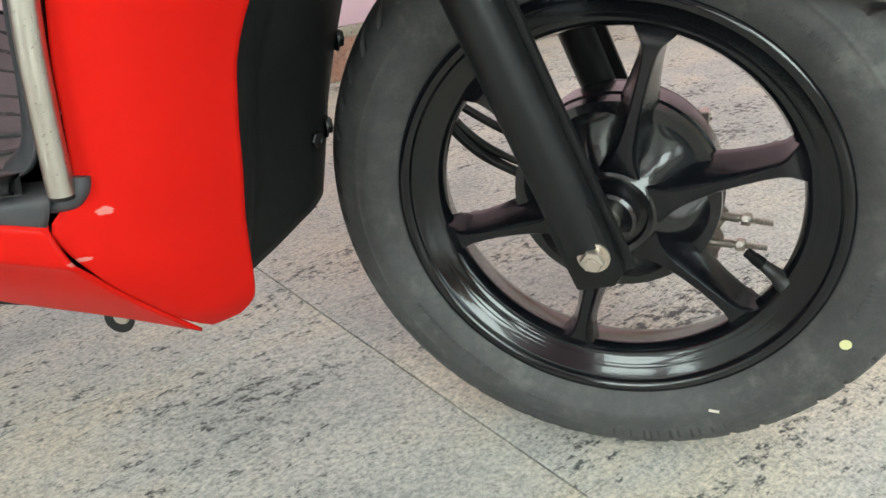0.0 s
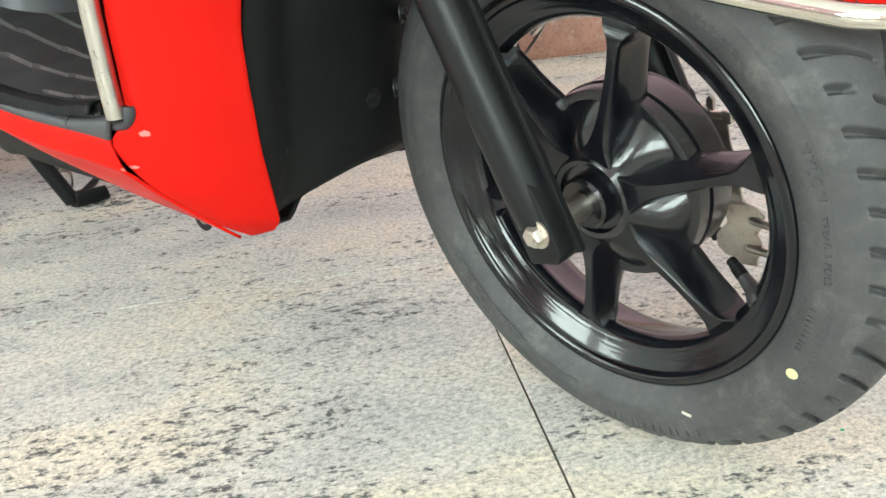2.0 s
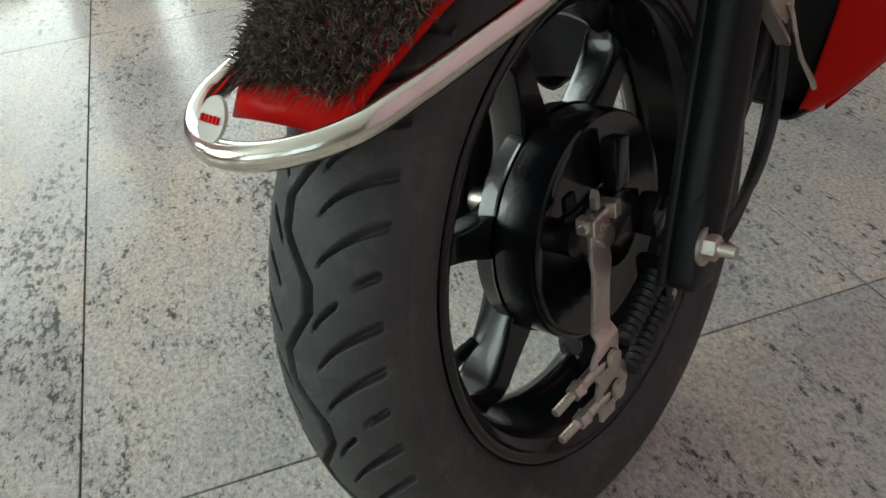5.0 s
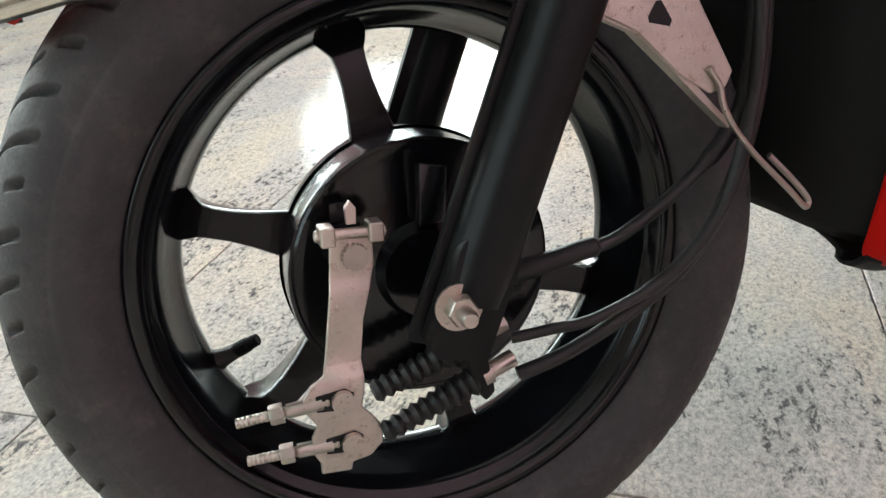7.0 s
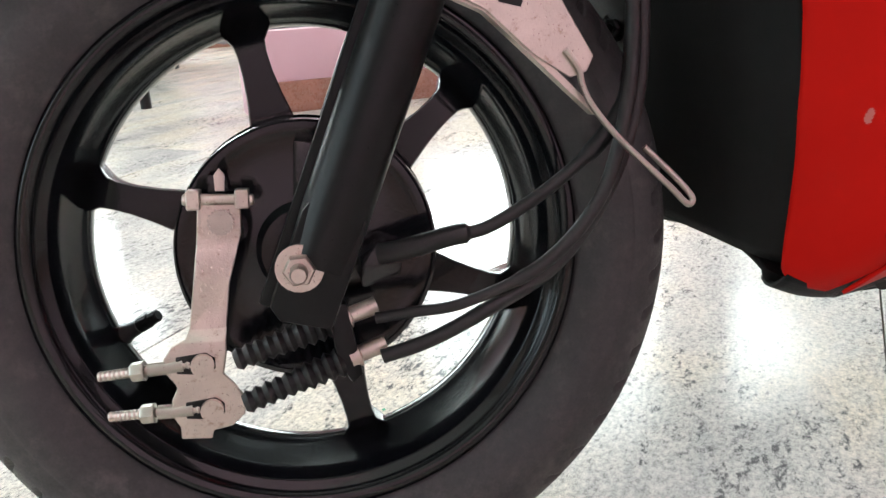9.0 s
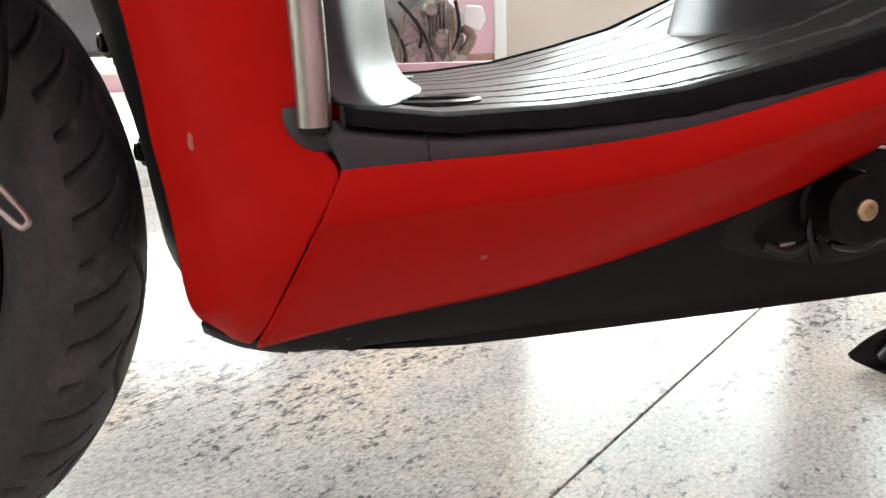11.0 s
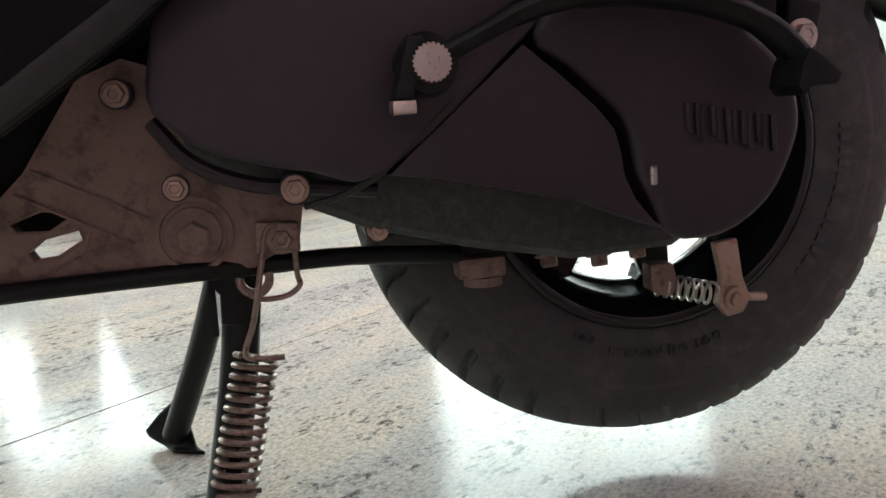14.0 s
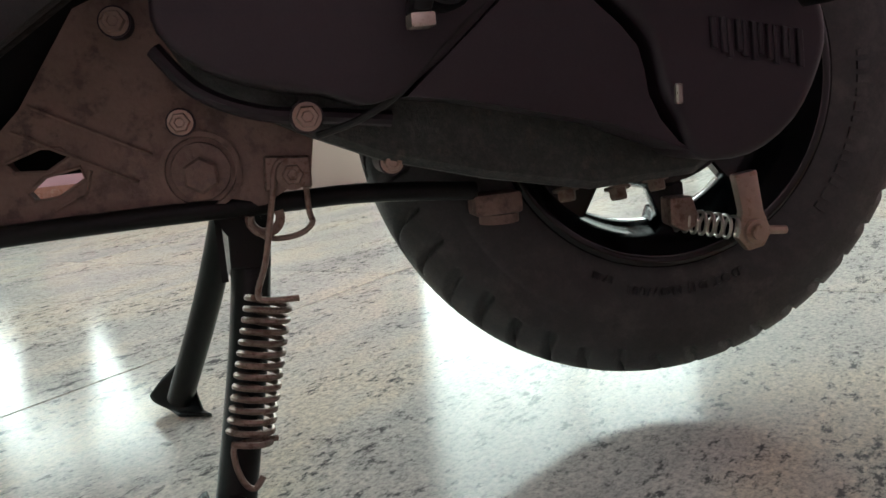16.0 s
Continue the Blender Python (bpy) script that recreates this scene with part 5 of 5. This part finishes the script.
foot = [span((0.940, -0.138, 0.028), (0.954, -0.092, 0.028), (0, 0, 0), 3), span((0.946, -0.144, 0.004), (0.962, -0.094, 0.004), (0, 0, -0.001), 3), span((0.984, -0.142, 0.003), (0.990, -0.096, 0.003), (0, 0, 0), 3)]
part("foot", grid(bmesh.new(), skin(foot, 4, 3)), SATIN, stand, thick=0.003)
part("tang", tube(bmesh.new(), [(0.970, -0.098, 0.022), (0.994, -0.130, 0.010), (1.022, -0.172, 0.010)], 0.006, 12, 4), SATIN, stand)
bm = lathe(bmesh.new(), [(0.0062, 0.0), (0.0115, 0.0), (0.0115, 0.004), (0.0062, 0.004)], 26, "y", Matrix.Translation((1.0105, -0.094, 0.188)), closed=True)
part("pivot_ring", bm, RUST, stand)
part("pivot_clip", bev(prism(bmesh.new(), [(1.0125, 0.2035), (1.0140, 0.2240), (1.0400, 0.2215), (1.0395, 0.2030), (1.0330, 0.2035), (1.0320, 0.2080), (1.0200, 0.2085), (1.0190, 0.2030)], -0.1025, -0.0975), 0.0012, 1), RUST, stand)
part("pivot_bolt", bolt(bmesh.new(), (1.0290, -0.1025, 0.2120), (0, -1, 0), 0.0062, 0.006), RUST, stand, "rusty pivot bolt")

# its return spring and the wire hooks
k = part("return_spring", coil(bmesh.new(), (1.0065, -0.086, 0.1385), (0.984, -0.098, 0.056), 0.0128, 0.0020, 13, 18), RUST, scooter, "rusty steel coil spring on the centre stand")
part("hook", tube(bmesh.new(), [(1.036, -0.100, 0.212), (1.036, -0.098, 0.190), (1.037, -0.096, 0.182), (1.028, -0.095, 0.176), (1.012, -0.095, 0.176), (1.003, -0.096, 0.184), (1.003, -0.097, 0.190)], 0.0018, 8, 5), RUST, k)
part("hook", tube(bmesh.new(), [(1.034, -0.100, 0.206), (1.033, -0.101, 0.217), (1.027, -0.102, 0.221), (1.020, -0.102, 0.217), (1.016, -0.102, 0.200), (1.008, -0.102, 0.165), (1.001, -0.102, 0.146), (1.006, -0.102, 0.141), (1.024, -0.102, 0.140)], 0.0019, 8, 5), RUST, k)
part("hook", tube(bmesh.new(), [(1.001, -0.098, 0.056), (0.978, -0.104, 0.058), (0.975, -0.106, 0.050), (0.978, -0.106, 0.036), (0.984, -0.106, 0.030), (0.990, -0.104, 0.036)], 0.0019, 8, 5), RUST, k)

# side stand folded back, its switch and spring
OUTER = Matrix.Translation((0.645, -0.60, 0.341)) @ Matrix.Scale(0.962, 4) @ Matrix.Translation((-0.645, 0.60, -0.341))
def splay(bm):
    """The folded stand leans outward from its pivot to its foot."""
    for v in bm.verts:
        v.co.y -= 0.38 * (v.co.x - 0.672)
    return bm


ss = part("side_stand", splay(tube(bmesh.new(), [(0.676, -0.138, 0.232), (0.705, -0.138, 0.2335), (0.7406, -0.138, 0.2365), (0.7701, -0.138, 0.2400), (0.7986, -0.138, 0.2425), (0.826, -0.138, 0.2445), (0.8526, -0.138, 0.2485), (0.8732, -0.138, 0.2525), (0.884, -0.138, 0.2555)], [0.0070, 0.0072, 0.0076, 0.0080, 0.0082, 0.0086, 0.0098, 0.0112, 0.0104], 18, 4)), RIM, scooter, "black side stand folded up, hook bar welded on")
part("stand_web", splay(slab([(0.8360, 0.2440), (0.8560, 0.2560), (0.8720, 0.2650), (0.8840, 0.2670), (0.8895, 0.2600), (0.8900, 0.2500), (0.8840, 0.2440), (0.8600, 0.2400), (0.8400, 0.2375)], -0.143, -0.131, 0.005, 3)), RIM, ss, "gloss black broad end of the side stand")
# black sheet that fills the loop between hook bar and tube
part("loop_fill", splay(slab([(0.8000, 0.2460), (0.8150, 0.2680), (0.8350, 0.2765), (0.8500, 0.2810), (0.8620, 0.2810), (0.8750, 0.2755), (0.8850, 0.2680), (0.8880, 0.2580), (0.8870, 0.2470), (0.8600, 0.2440), (0.8300, 0.2420)], -0.139, -0.133, 0.001, 1)), BLACK, ss)
part("hook_bar", splay(tube(bmesh.new(), [(0.7828, -0.146, 0.2619), (0.7981, -0.146, 0.2674), (0.8251, -0.146, 0.2776), (0.8458, -0.146, 0.2839), (0.8609, -0.146, 0.2848), (0.8757, -0.145, 0.2793), (0.8870, -0.143, 0.2716), (0.8905, -0.141, 0.2632), (0.8890, -0.140, 0.2480)], 0.0031, 10, 5)), RUST, ss, "rusty bent hook bar")
part("pivot_plate", slab([(0.655, 0.222), (0.690, 0.226), (0.694, 0.248), (0.672, 0.262), (0.655, 0.255)], -0.152, -0.118, 0.003), SATIN, ss)
sw = part("stand_switch", lathe(bmesh.new(), [(0.0, -0.174), (0.0185, -0.174), (0.021, -0.172), (0.0215, -0.150), (0.024, -0.148), (0.024, -0.128), (0.0, -0.128)], 40, "y", Matrix.Translation((0.643, 0, 0.250))), PLASTIC, scooter, "round black side stand switch")
bm = lathe(bmesh.new(), [(0.0, 0.0), (0.0062, 0.0), (0.0062, -0.0025), (0.0045, -0.0035), (0.0030, -0.0035), (0.0028, -0.001), (0.0, -0.001)], 28, "y", Matrix.Translation((0.643, -0.174, 0.251)))
part("centre_screw", bm, BRASSY, sw, "brass-coloured centre screw")
part("lead", tube(bmesh.new(), [(0.632, -0.150, 0.236), (0.622, -0.151, 0.226), (0.612, -0.149, 0.222), (0.600, -0.144, 0.226)], 0.0034, 10, 5), CABLE, sw)
part("blade", tube(bmesh.new(), [(0.6244, -0.150, 0.2467), (0.6250, -0.151, 0.2347), (0.6264, -0.152, 0.2251), (0.6298, -0.153, 0.2172)], [0.0022, 0.0030, 0.0036, 0.0040], 12, 5), RIM, sw)
part("switch_clip", tube(bmesh.new(), [(0.6467, -0.152, 0.2685), (0.6557, -0.152, 0.2684)], 0.0012, 8), STEEL, sw, "bright edge of the switch clip")
part("switch_arm", tube(bmesh.new(), [(0.6360, -0.156, 0.2290), (0.6399, -0.157, 0.2262), (0.6540, -0.158, 0.2242), (0.6653, -0.156, 0.2284), (0.6758, -0.152, 0.2291)], 0.0026, 10, 5), RIM, sw)
part("clip_end", tube(bmesh.new(), [(0.6073, -0.148, 0.2263), (0.6174, -0.148, 0.2269)], 0.0016, 8), STEEL, sw)
sp = part("stand_spring", coil(bmesh.new(), (0.703, -0.152, 0.2655), (0.764, -0.152, 0.2560), 0.0086, 0.0017, 19, 16), STEEL, scooter, "tight zinc coil spring of the side stand", m=OUTER)
part("hook", tube(bmesh.new(), [(0.704, -0.156, 0.2735), (0.680, -0.154, 0.2790), (0.655, -0.146, 0.2825)], 0.0012, 8, 4), STEEL, sp)
part("hook", tube(bmesh.new(), [(0.764, -0.154, 0.2475), (0.775, -0.154, 0.2460), (0.788, -0.154, 0.2455), (0.794, -0.154, 0.2500), (0.793, -0.153, 0.2560), (0.786, -0.152, 0.2585), (0.780, -0.150, 0.2580)], 0.0016, 8, 5), STEEL, sp)
# solid white plate paints the bright floor behind a gap
part("bright_gap_plate", slab([(0.7218, 0.2195), (0.7442, 0.2211), (0.7541, 0.2143), (0.727, 0.2127)], -0.1290, -0.116, 0.0006, 1), WHITE, scooter, "white plate standing in for the bright floor seen through a gap")
side_cover = part("lower_side_cover", slab([(0.886, 0.274), (0.906, 0.2815), (0.938, 0.3030), (0.972, 0.3265), (0.996, 0.346), (1.03, 0.385), (1.05, 0.425), (0.95, 0.392), (0.85, 0.342), (0.79, 0.313), (0.82, 0.300), (0.855, 0.291)], -0.198, -0.176, 0.007, 4), BLACK, scooter, "black plastic lower side cover ahead of the engine")
# separate grey strip: the light on the bevel is put into its colour
part("cover_edge", slab([(0.886, 0.274), (0.906, 0.2815), (0.938, 0.3030), (0.972, 0.3265), (0.996, 0.346), (1.012, 0.364), (1.003, 0.372), (0.985, 0.354), (0.960, 0.336), (0.927, 0.3135), (0.900, 0.2945), (0.886, 0.284)], -0.2015, -0.190, 0.003, 2), EDGE_LIT, side_cover, "edge of the side cover, greyed for the light it catches")
part("pale_tag", slab([(0.778, 0.280), (0.793, 0.277), (0.791, 0.267), (0.780, 0.256), (0.775, 0.266)], -0.108, -0.1045, 0.0008, 1), PALE, scooter, "small pale tag behind the stand spring")
part("pivot_bolt", bolt(bmesh.new(), (0.840, -0.098, 0.2075), (0, -1, 0), 0.0095, 0.006, 1.3), RUST, scooter, "rusty frame pivot bolt")

part("hub", lathe(bmesh.new(), [(0.0, -0.03), (0.070, -0.03), (0.074, -0.02), (0.074, 0.03), (0.0, 0.03)], 48), HUB, rear_wheel)
for a0, a1 in ((-150, -60), (-50, 140)):
    ring = [rim_point(0.118, 0, radians(-a)) for a in range(a0, a1 + 1, 10)] + [rim_point(0.06, 0, radians(-a)) for a in range(a1, a0 - 1, -10)]
    part("spoke_web", bev(prism(bmesh.new(), [(p.x, p.z) for p in ring], -0.004, 0.012), 0.002, 1), RIM, rear_wheel)

# air box, shock absorber, rear brake arm
air = part("air_box", slab([(1.130, 0.352), (1.296, 0.330), (1.302, 0.350), (1.300, 0.470), (1.130, 0.470)], -0.175, -0.04, 0.006, 3), PLASTIC, scooter, "black ribbed air filter box")
for i in range(9):
    part("rib", bev(box(bmesh.new(), 1.205 + 0.0105 * i, 1.2085 + 0.0105 * i, -0.181, -0.172, 0.338 - 0.0012 * i, 0.372), 0.001, 1), PLASTIC, air)
part("vent_foot", bev(box(bmesh.new(), 1.285, 1.305, -0.182, -0.150, 0.317, 0.350), 0.004), PLASTIC, air)
shock = part("shock_absorber", tube(bmesh.new(), [(1.386, -0.072, 0.330), (1.378, -0.072, 0.38), (1.36, -0.072, 0.52)], [0.011, 0.0165, 0.0165], 20), SATIN, scooter, "black rear shock absorber")
part("lower_eye", slab([(1.366, 0.298), (1.390, 0.298), (1.396, 0.334), (1.370, 0.338)], -0.090, -0.060, 0.004), SATIN, shock)
part("shock_bolt", bolt(bmesh.new(), (1.3790, -0.090, 0.3130), (0, -1, 0), 0.0080, 0.008, 1.4), ZINC, shock, "zinc shock absorber bolt")
arm = part("rear_brake_arm", slab([(1.325, 0.176), (1.342, 0.178), (1.346, 0.150), (1.352, 0.134), (1.346, 0.124), (1.334, 0.122), (1.326, 0.132), (1.330, 0.150)], -0.070, -0.062, 0.0015, 2), DULL, scooter, "dull zinc rear brake arm")
part("arm_pin", lathe(bmesh.new(), [(0.0, 0.0), (0.0085, 0.0), (0.0085, -0.006), (0.0055, -0.0065), (0.0055, -0.010), (0.0, -0.010)], 22, "y", Matrix.Translation((1.3385, -0.068, 0.1355))), DULL, arm)
part("adjuster", tube(bmesh.new(), [(1.346, -0.066, 0.135), (1.366, -0.064, 0.1325)], 0.0032, 10), DULL, arm)
part("arm_spring", coil(bmesh.new(), (1.326, -0.066, 0.139), (1.284, -0.064, 0.150), 0.0078, 0.0012, 7, 14), STEEL, arm)
part("cable_stop", slab([(1.276, 0.166), (1.292, 0.166), (1.298, 0.146), (1.286, 0.142), (1.276, 0.148)], -0.072, -0.056, 0.002), RUST, arm)
for x, z in ((1.20, 0.176), (1.235, 0.173), (1.262, 0.176)):
    part("case_stud", bolt(bmesh.new(), (x, -0.080, z + 0.006), (0, -0.3, -1), 0.006, 0.008), RUST, back)
letters("DOT D1J MOW001", 0.1425, -0.0456, 199, 0.0095, -1, False, rear_wheel)
letters("1723", 0.1385, -0.0450, 159.5, 0.0080, -1, False, rear_wheel)
# a long worn mark that cannot be read, as raised bars
rb = random.Random(8)
bm = bmesh.new()
a = 228.0
while a < 276:
    da = rb.uniform(1.2, 3.2)
    p = [rim_point(0.146 + q, -0.0450, radians(a + w)) for q, w in ((0, 0), (0, da), (0.013, da), (0.013, 0))]
    lo = [bm.verts.new(v) for v in p]
    hi = [bm.verts.new(v + Vector((0, -0.0016, 0))) for v in p]
    bm.faces.new(hi)
    for j in range(4):
        bm.faces.new((lo[j], lo[(j + 1) % 4], hi[(j + 1) % 4], hi[j]))
    a += da + 1.6
tagged(part("raised_mark", bm, RUBBER, rear_wheel), kind="stuff")

# ---- things in the background ----
def far_scooter(m, label):
    s = tagged(empty("scooter", m), label, "scooter", group="parked scooters in the showroom")
    for x, n in ((0, "front_wheel"), (1.25, "rear_wheel")):
        w = part(n, lathe(bmesh.new(), [(0.10, -0.03), (0.16, -0.035), (0.20, -0.045), (0.225, -0.02), (0.23, 0), (0.225, 0.02), (0.20, 0.045), (0.16, 0.035), (0.10, 0.03)], 40, closed=True), RUBBER, s, m=pose(x, 0, 0.23))
        part("rim", lathe(bmesh.new(), [(0.0, -0.03), (0.05, -0.03), (0.06, -0.015), (0.11, -0.015), (0.115, 0.015), (0.06, 0.015), (0.05, 0.03), (0.0, 0.03)], 30), ALLOY, w)
    rows = [[(x, y, z) for y in (-0.17, -0.1, 0.0, 0.1, 0.17)] for x, z in ((0.18, 0.3), (0.24, 0.4), (0.2, 0.6), (0.12, 0.85), (0.05, 1.0))]
    part("front_panel", grid(bmesh.new(), skin(rows, 4, 4)), PALE, s, thick=0.02)
    rows = [[(x, -0.17, z), (x, -0.15, z + 0.02), (x, 0.15, z + 0.02), (x, 0.17, z)] for x, z in ((0.28, 0.3), (0.5, 0.28), (0.68, 0.34))]
    part("floorboard", grid(bmesh.new(), skin(rows, 4, 4)), DARK, s, thick=0.03)
    rows = [[(x, -w, z), (x, -w - 0.02, z + h * 0.5), (x, -w * 0.8, z + h), (x, w * 0.8, z + h), (x, w + 0.02, z + h * 0.5), (x, w, z)] for x, z, h, w in ((0.68, 0.36, 0.3, 0.13), (0.9, 0.42, 0.33, 0.17), (1.2, 0.5, 0.27, 0.16), (1.5, 0.6, 0.15, 0.06))]
    part("tail_body", grid(bmesh.new(), skin(rows, 4, 4)), PALE, s, thick=0.02)
    e = part("engine", slab([(0.86, 0.20), (1.0, 0.17), (1.22, 0.18), (1.34, 0.25), (1.28, 0.34), (1.0, 0.42), (0.85, 0.36)], -0.16, 0.14, 0.03), ALLOY, s, "cast alloy engine")
    for i in range(8):
        part("fin", bev(box(bmesh.new(), 0.80 + 0.012 * i, 0.805 + 0.012 * i, -0.13, 0.13, 0.24, 0.42), 0.002, 1), ALLOY, e)
    part("cover", lathe(bmesh.new(), [(0.0, 0.0), (0.09, 0.0), (0.085, -0.03), (0.06, -0.045), (0.0, -0.045)], 30, "y", Matrix.Translation((0.98, -0.15, 0.28))), ALLOY, e)
    part("muffler", tube(bmesh.new(), [(0.95, -0.17, 0.2), (1.1, -0.18, 0.22), (1.2, -0.19, 0.27), (1.55, -0.19, 0.36)], [0.02, 0.02, 0.055, 0.055], 18, 4), ALLOY, s)
    part("indicator", bev(box(bmesh.new(), 0.10, 0.14, -0.2, -0.16, 0.55, 0.68), 0.01), AMBER, s, "amber indicator lens")
    part("stand", tube(bmesh.new(), [(0.95, -0.1, 0.2), (0.93, -0.14, 0.01)], 0.012, 10), DARK, s)
    return s


far_a = far_scooter(pose(-0.62, 3.1, 0, 0, 0, 75), "pale grey scooter with bare cast engine parked behind")
copy_thing(far_a, pose(-0.05, 3.4, 0, 0, 0, 80))

# scooter under a grey dust sheet, its bare engine showing
dr = tagged(empty("draped_scooter", pose(0.26, 2.75, 0)), "scooter under a creased grey dust sheet, dirty engine showing", "scooter")
rows = []
rn = random.Random(21)
ph = [rn.uniform(0, 6.28) for _ in range(6)]
for i in range(41):
    u = i / 40
    row = []
    for j in range(31):
        v = j / 30
        x = 0.13 + 0.52 * u - 0.14 * v * (1 - u)
        z = 0.85 - 0.63 * v - 0.10 * u * (1 - v)
        y = 0.25 - 0.32 * v + 0.025 * math.sin(9 * u - 14 * v + ph[0]) * (0.5 + u) + 0.014 * math.sin(31 * u + 13 * v + 3 * math.sin(5 * v) + ph[1]) + 0.008 * math.sin(40 * v - 27 * u + ph[2])
        row.append((x, y, z + 0.012 * math.sin(19 * u + ph[3])))
    rows.append(row)
part("dust_sheet", grid(bmesh.new(), rows), PALE, dr, "creased grey plastic sheet", thick=0.002, sharp=60)
eng = part("engine", bev(prism(bmesh.new(), [(0.40, 0.20), (0.66, 0.17), (0.72, 0.26), (0.70, 0.42), (0.62, 0.52), (0.52, 0.44), (0.44, 0.30)], -0.12, 0.10), 0.02), ALLOY, dr, "dirty cast engine")
for x, z, r in ((0.52, 0.27, 0.055), (0.62, 0.33, 0.045), (0.58, 0.44, 0.035), (0.46, 0.23, 0.03)):
    part("cover", lathe(bmesh.new(), [(0.0, 0.0), (r, 0.0), (r * 0.95, -0.02), (r * 0.6, -0.035), (0.0, -0.035)], 24, "y", Matrix.Translation((x, -0.12, z))), ALLOY, eng)
for k in range(9):
    a = Vector((0.44 + 0.03 * k, -0.14, 0.20 + 0.03 * (k % 4)))
    part("hose", tube(bmesh.new(), [a, a + Vector((rn.uniform(-0.04, 0.04), -0.03, 0.08)), a + Vector((rn.uniform(-0.08, 0.08), -0.02, 0.18))], 0.007, 8, 4), DARK if k % 2 else RUST, eng)
for k in range(6):
    part("fin", bev(box(bmesh.new(), 0.56 + 0.014 * k, 0.564 + 0.014 * k, -0.15, 0.08, 0.34, 0.47), 0.002, 1), ALLOY, eng)
bm = bev(prism(bmesh.new(), [(0.70, 0.37), (0.76, 0.36), (0.785, 0.40), (0.77, 0.45), (0.71, 0.455), (0.69, 0.42)], -0.16, -0.13), 0.012, 3)
part("white_box", bm, WHITE, eng, "small white plastic box")
part("bracket", tube(bmesh.new(), [(0.70, -0.14, 0.38), (0.73, -0.15, 0.34), (0.70, -0.14, 0.28)], 0.02, 10, 4), RUST, eng)
for x in (-0.25, 0.62):
    part("stand", tube(bmesh.new(), [(x, 0.0, 0.0), (x, 0.02, 0.3)], 0.02, 12), DARK, dr)

# wooden counter and metal chairs far across the floor
ct = tagged(empty("counter", pose(-2.3, 3.55, 0)), "orange wooden counter with dark plinth", "counter")
part("front", bev(box(bmesh.new(), -1.4, 1.4, 0, 0.5, 0.08, 0.62), 0.01), WOOD, ct)
part("top", bev(box(bmesh.new(), -1.45, 1.45, -0.05, 0.55, 0.62, 0.66), 0.01), WOOD, ct)
part("plinth", box(bmesh.new(), -1.35, 1.35, 0.04, 0.46, 0, 0.08), SKIRT, ct)


def chair(m):
    c = tagged(empty("chair", m), "metal-legged chair with pale seat by the counter", "chair", group="chairs by the counter")
    part("seat", bev(box(bmesh.new(), -0.22, 0.22, -0.21, 0.21, 0.43, 0.47), 0.015), PALE, c)
    part("backrest", bev(box(bmesh.new(), -0.21, 0.21, 0.2, 0.225, 0.55, 0.85), 0.01), PALE, c)
    for x in (-0.2, 0.2):
        for y in (-0.19, 0.2):
            part("leg", tube(bmesh.new(), [(x * 1.08, y * 1.08, 0.0), (x, y, 0.44)] + ([(x, y + 0.01, 0.8)] if y > 0 else []), 0.011, 10), ALLOY, c)
    return c


ch = chair(pose(-1.6, 4.55, 0, 0, 0, 20))
copy_thing(ch, pose(-2.4, 4.6, 0, 0, 0, -30))

# pale cabinet beside the rear wheel
cab = tagged(empty("cabinet", pose(2.50, 1.30, 0, 0, 0, -17)), "pale green-white cabinet on a cream plinth", "cabinet")
part("body", bev(box(bmesh.new(), 0.012, 0.22, -0.6, 2.2, 0.10, 1.4), 0.006), WHITE, cab)
part("plinth", bev(box(bmesh.new(), 0, 0.22, -0.6, 2.2, 0.0, 0.095), 0.004), BEIGE, cab)

# dust and glitter specks on the floor
rs = random.Random(3)
for x, y in ((0.091, 0.184), (-0.177, -0.075)):
    b = bev(prism(bmesh.new(), [(-0.0018, -0.0012), (0.0016, -0.0016), (0.0018, 0.0012), (-0.001, 0.0016)], 0, 0.0006, "xy"), 0.0001, 1)
    tagged(part("glitter_speck", b, GREEN, m=pose(x, y, 0.0002, 0, 0, rs.uniform(0, 180))), "tiny green glitter speck on the granite floor", "speck", group="glitter specks")

# ---- granite slabs ----
bm = bmesh.new()
g = 0.0011
box(bm, g, SLAB_A - g, g, SLAB_B - g, -0.02, 0.0)
bev(bm, 0.0006, 1)
slab_mesh = None
for i in range(-8, 9):
    for j in range(-11, 12):
        s0, n0 = 0.0686 + i * SLAB_A, -0.370 + j * SLAB_B
        c = floor_at(s0 + SLAB_A / 2, n0 + SLAB_B / 2)
        if -6.5 < c.x < 8.5 and -5 < c.y < 7.2 and -1.9 < n0 + SLAB_B:
            if slab_mesh is None:
                ob = part("slab", bm, GRANITE, floor)
                slab_mesh = ob.data
            else:
                ob = new("slab", slab_mesh)
                ob.parent = floor
            p = floor_at(s0, n0)
            ob.matrix_basis = pose(p.x, p.y, 0, 0, 0, math.degrees(TURN))
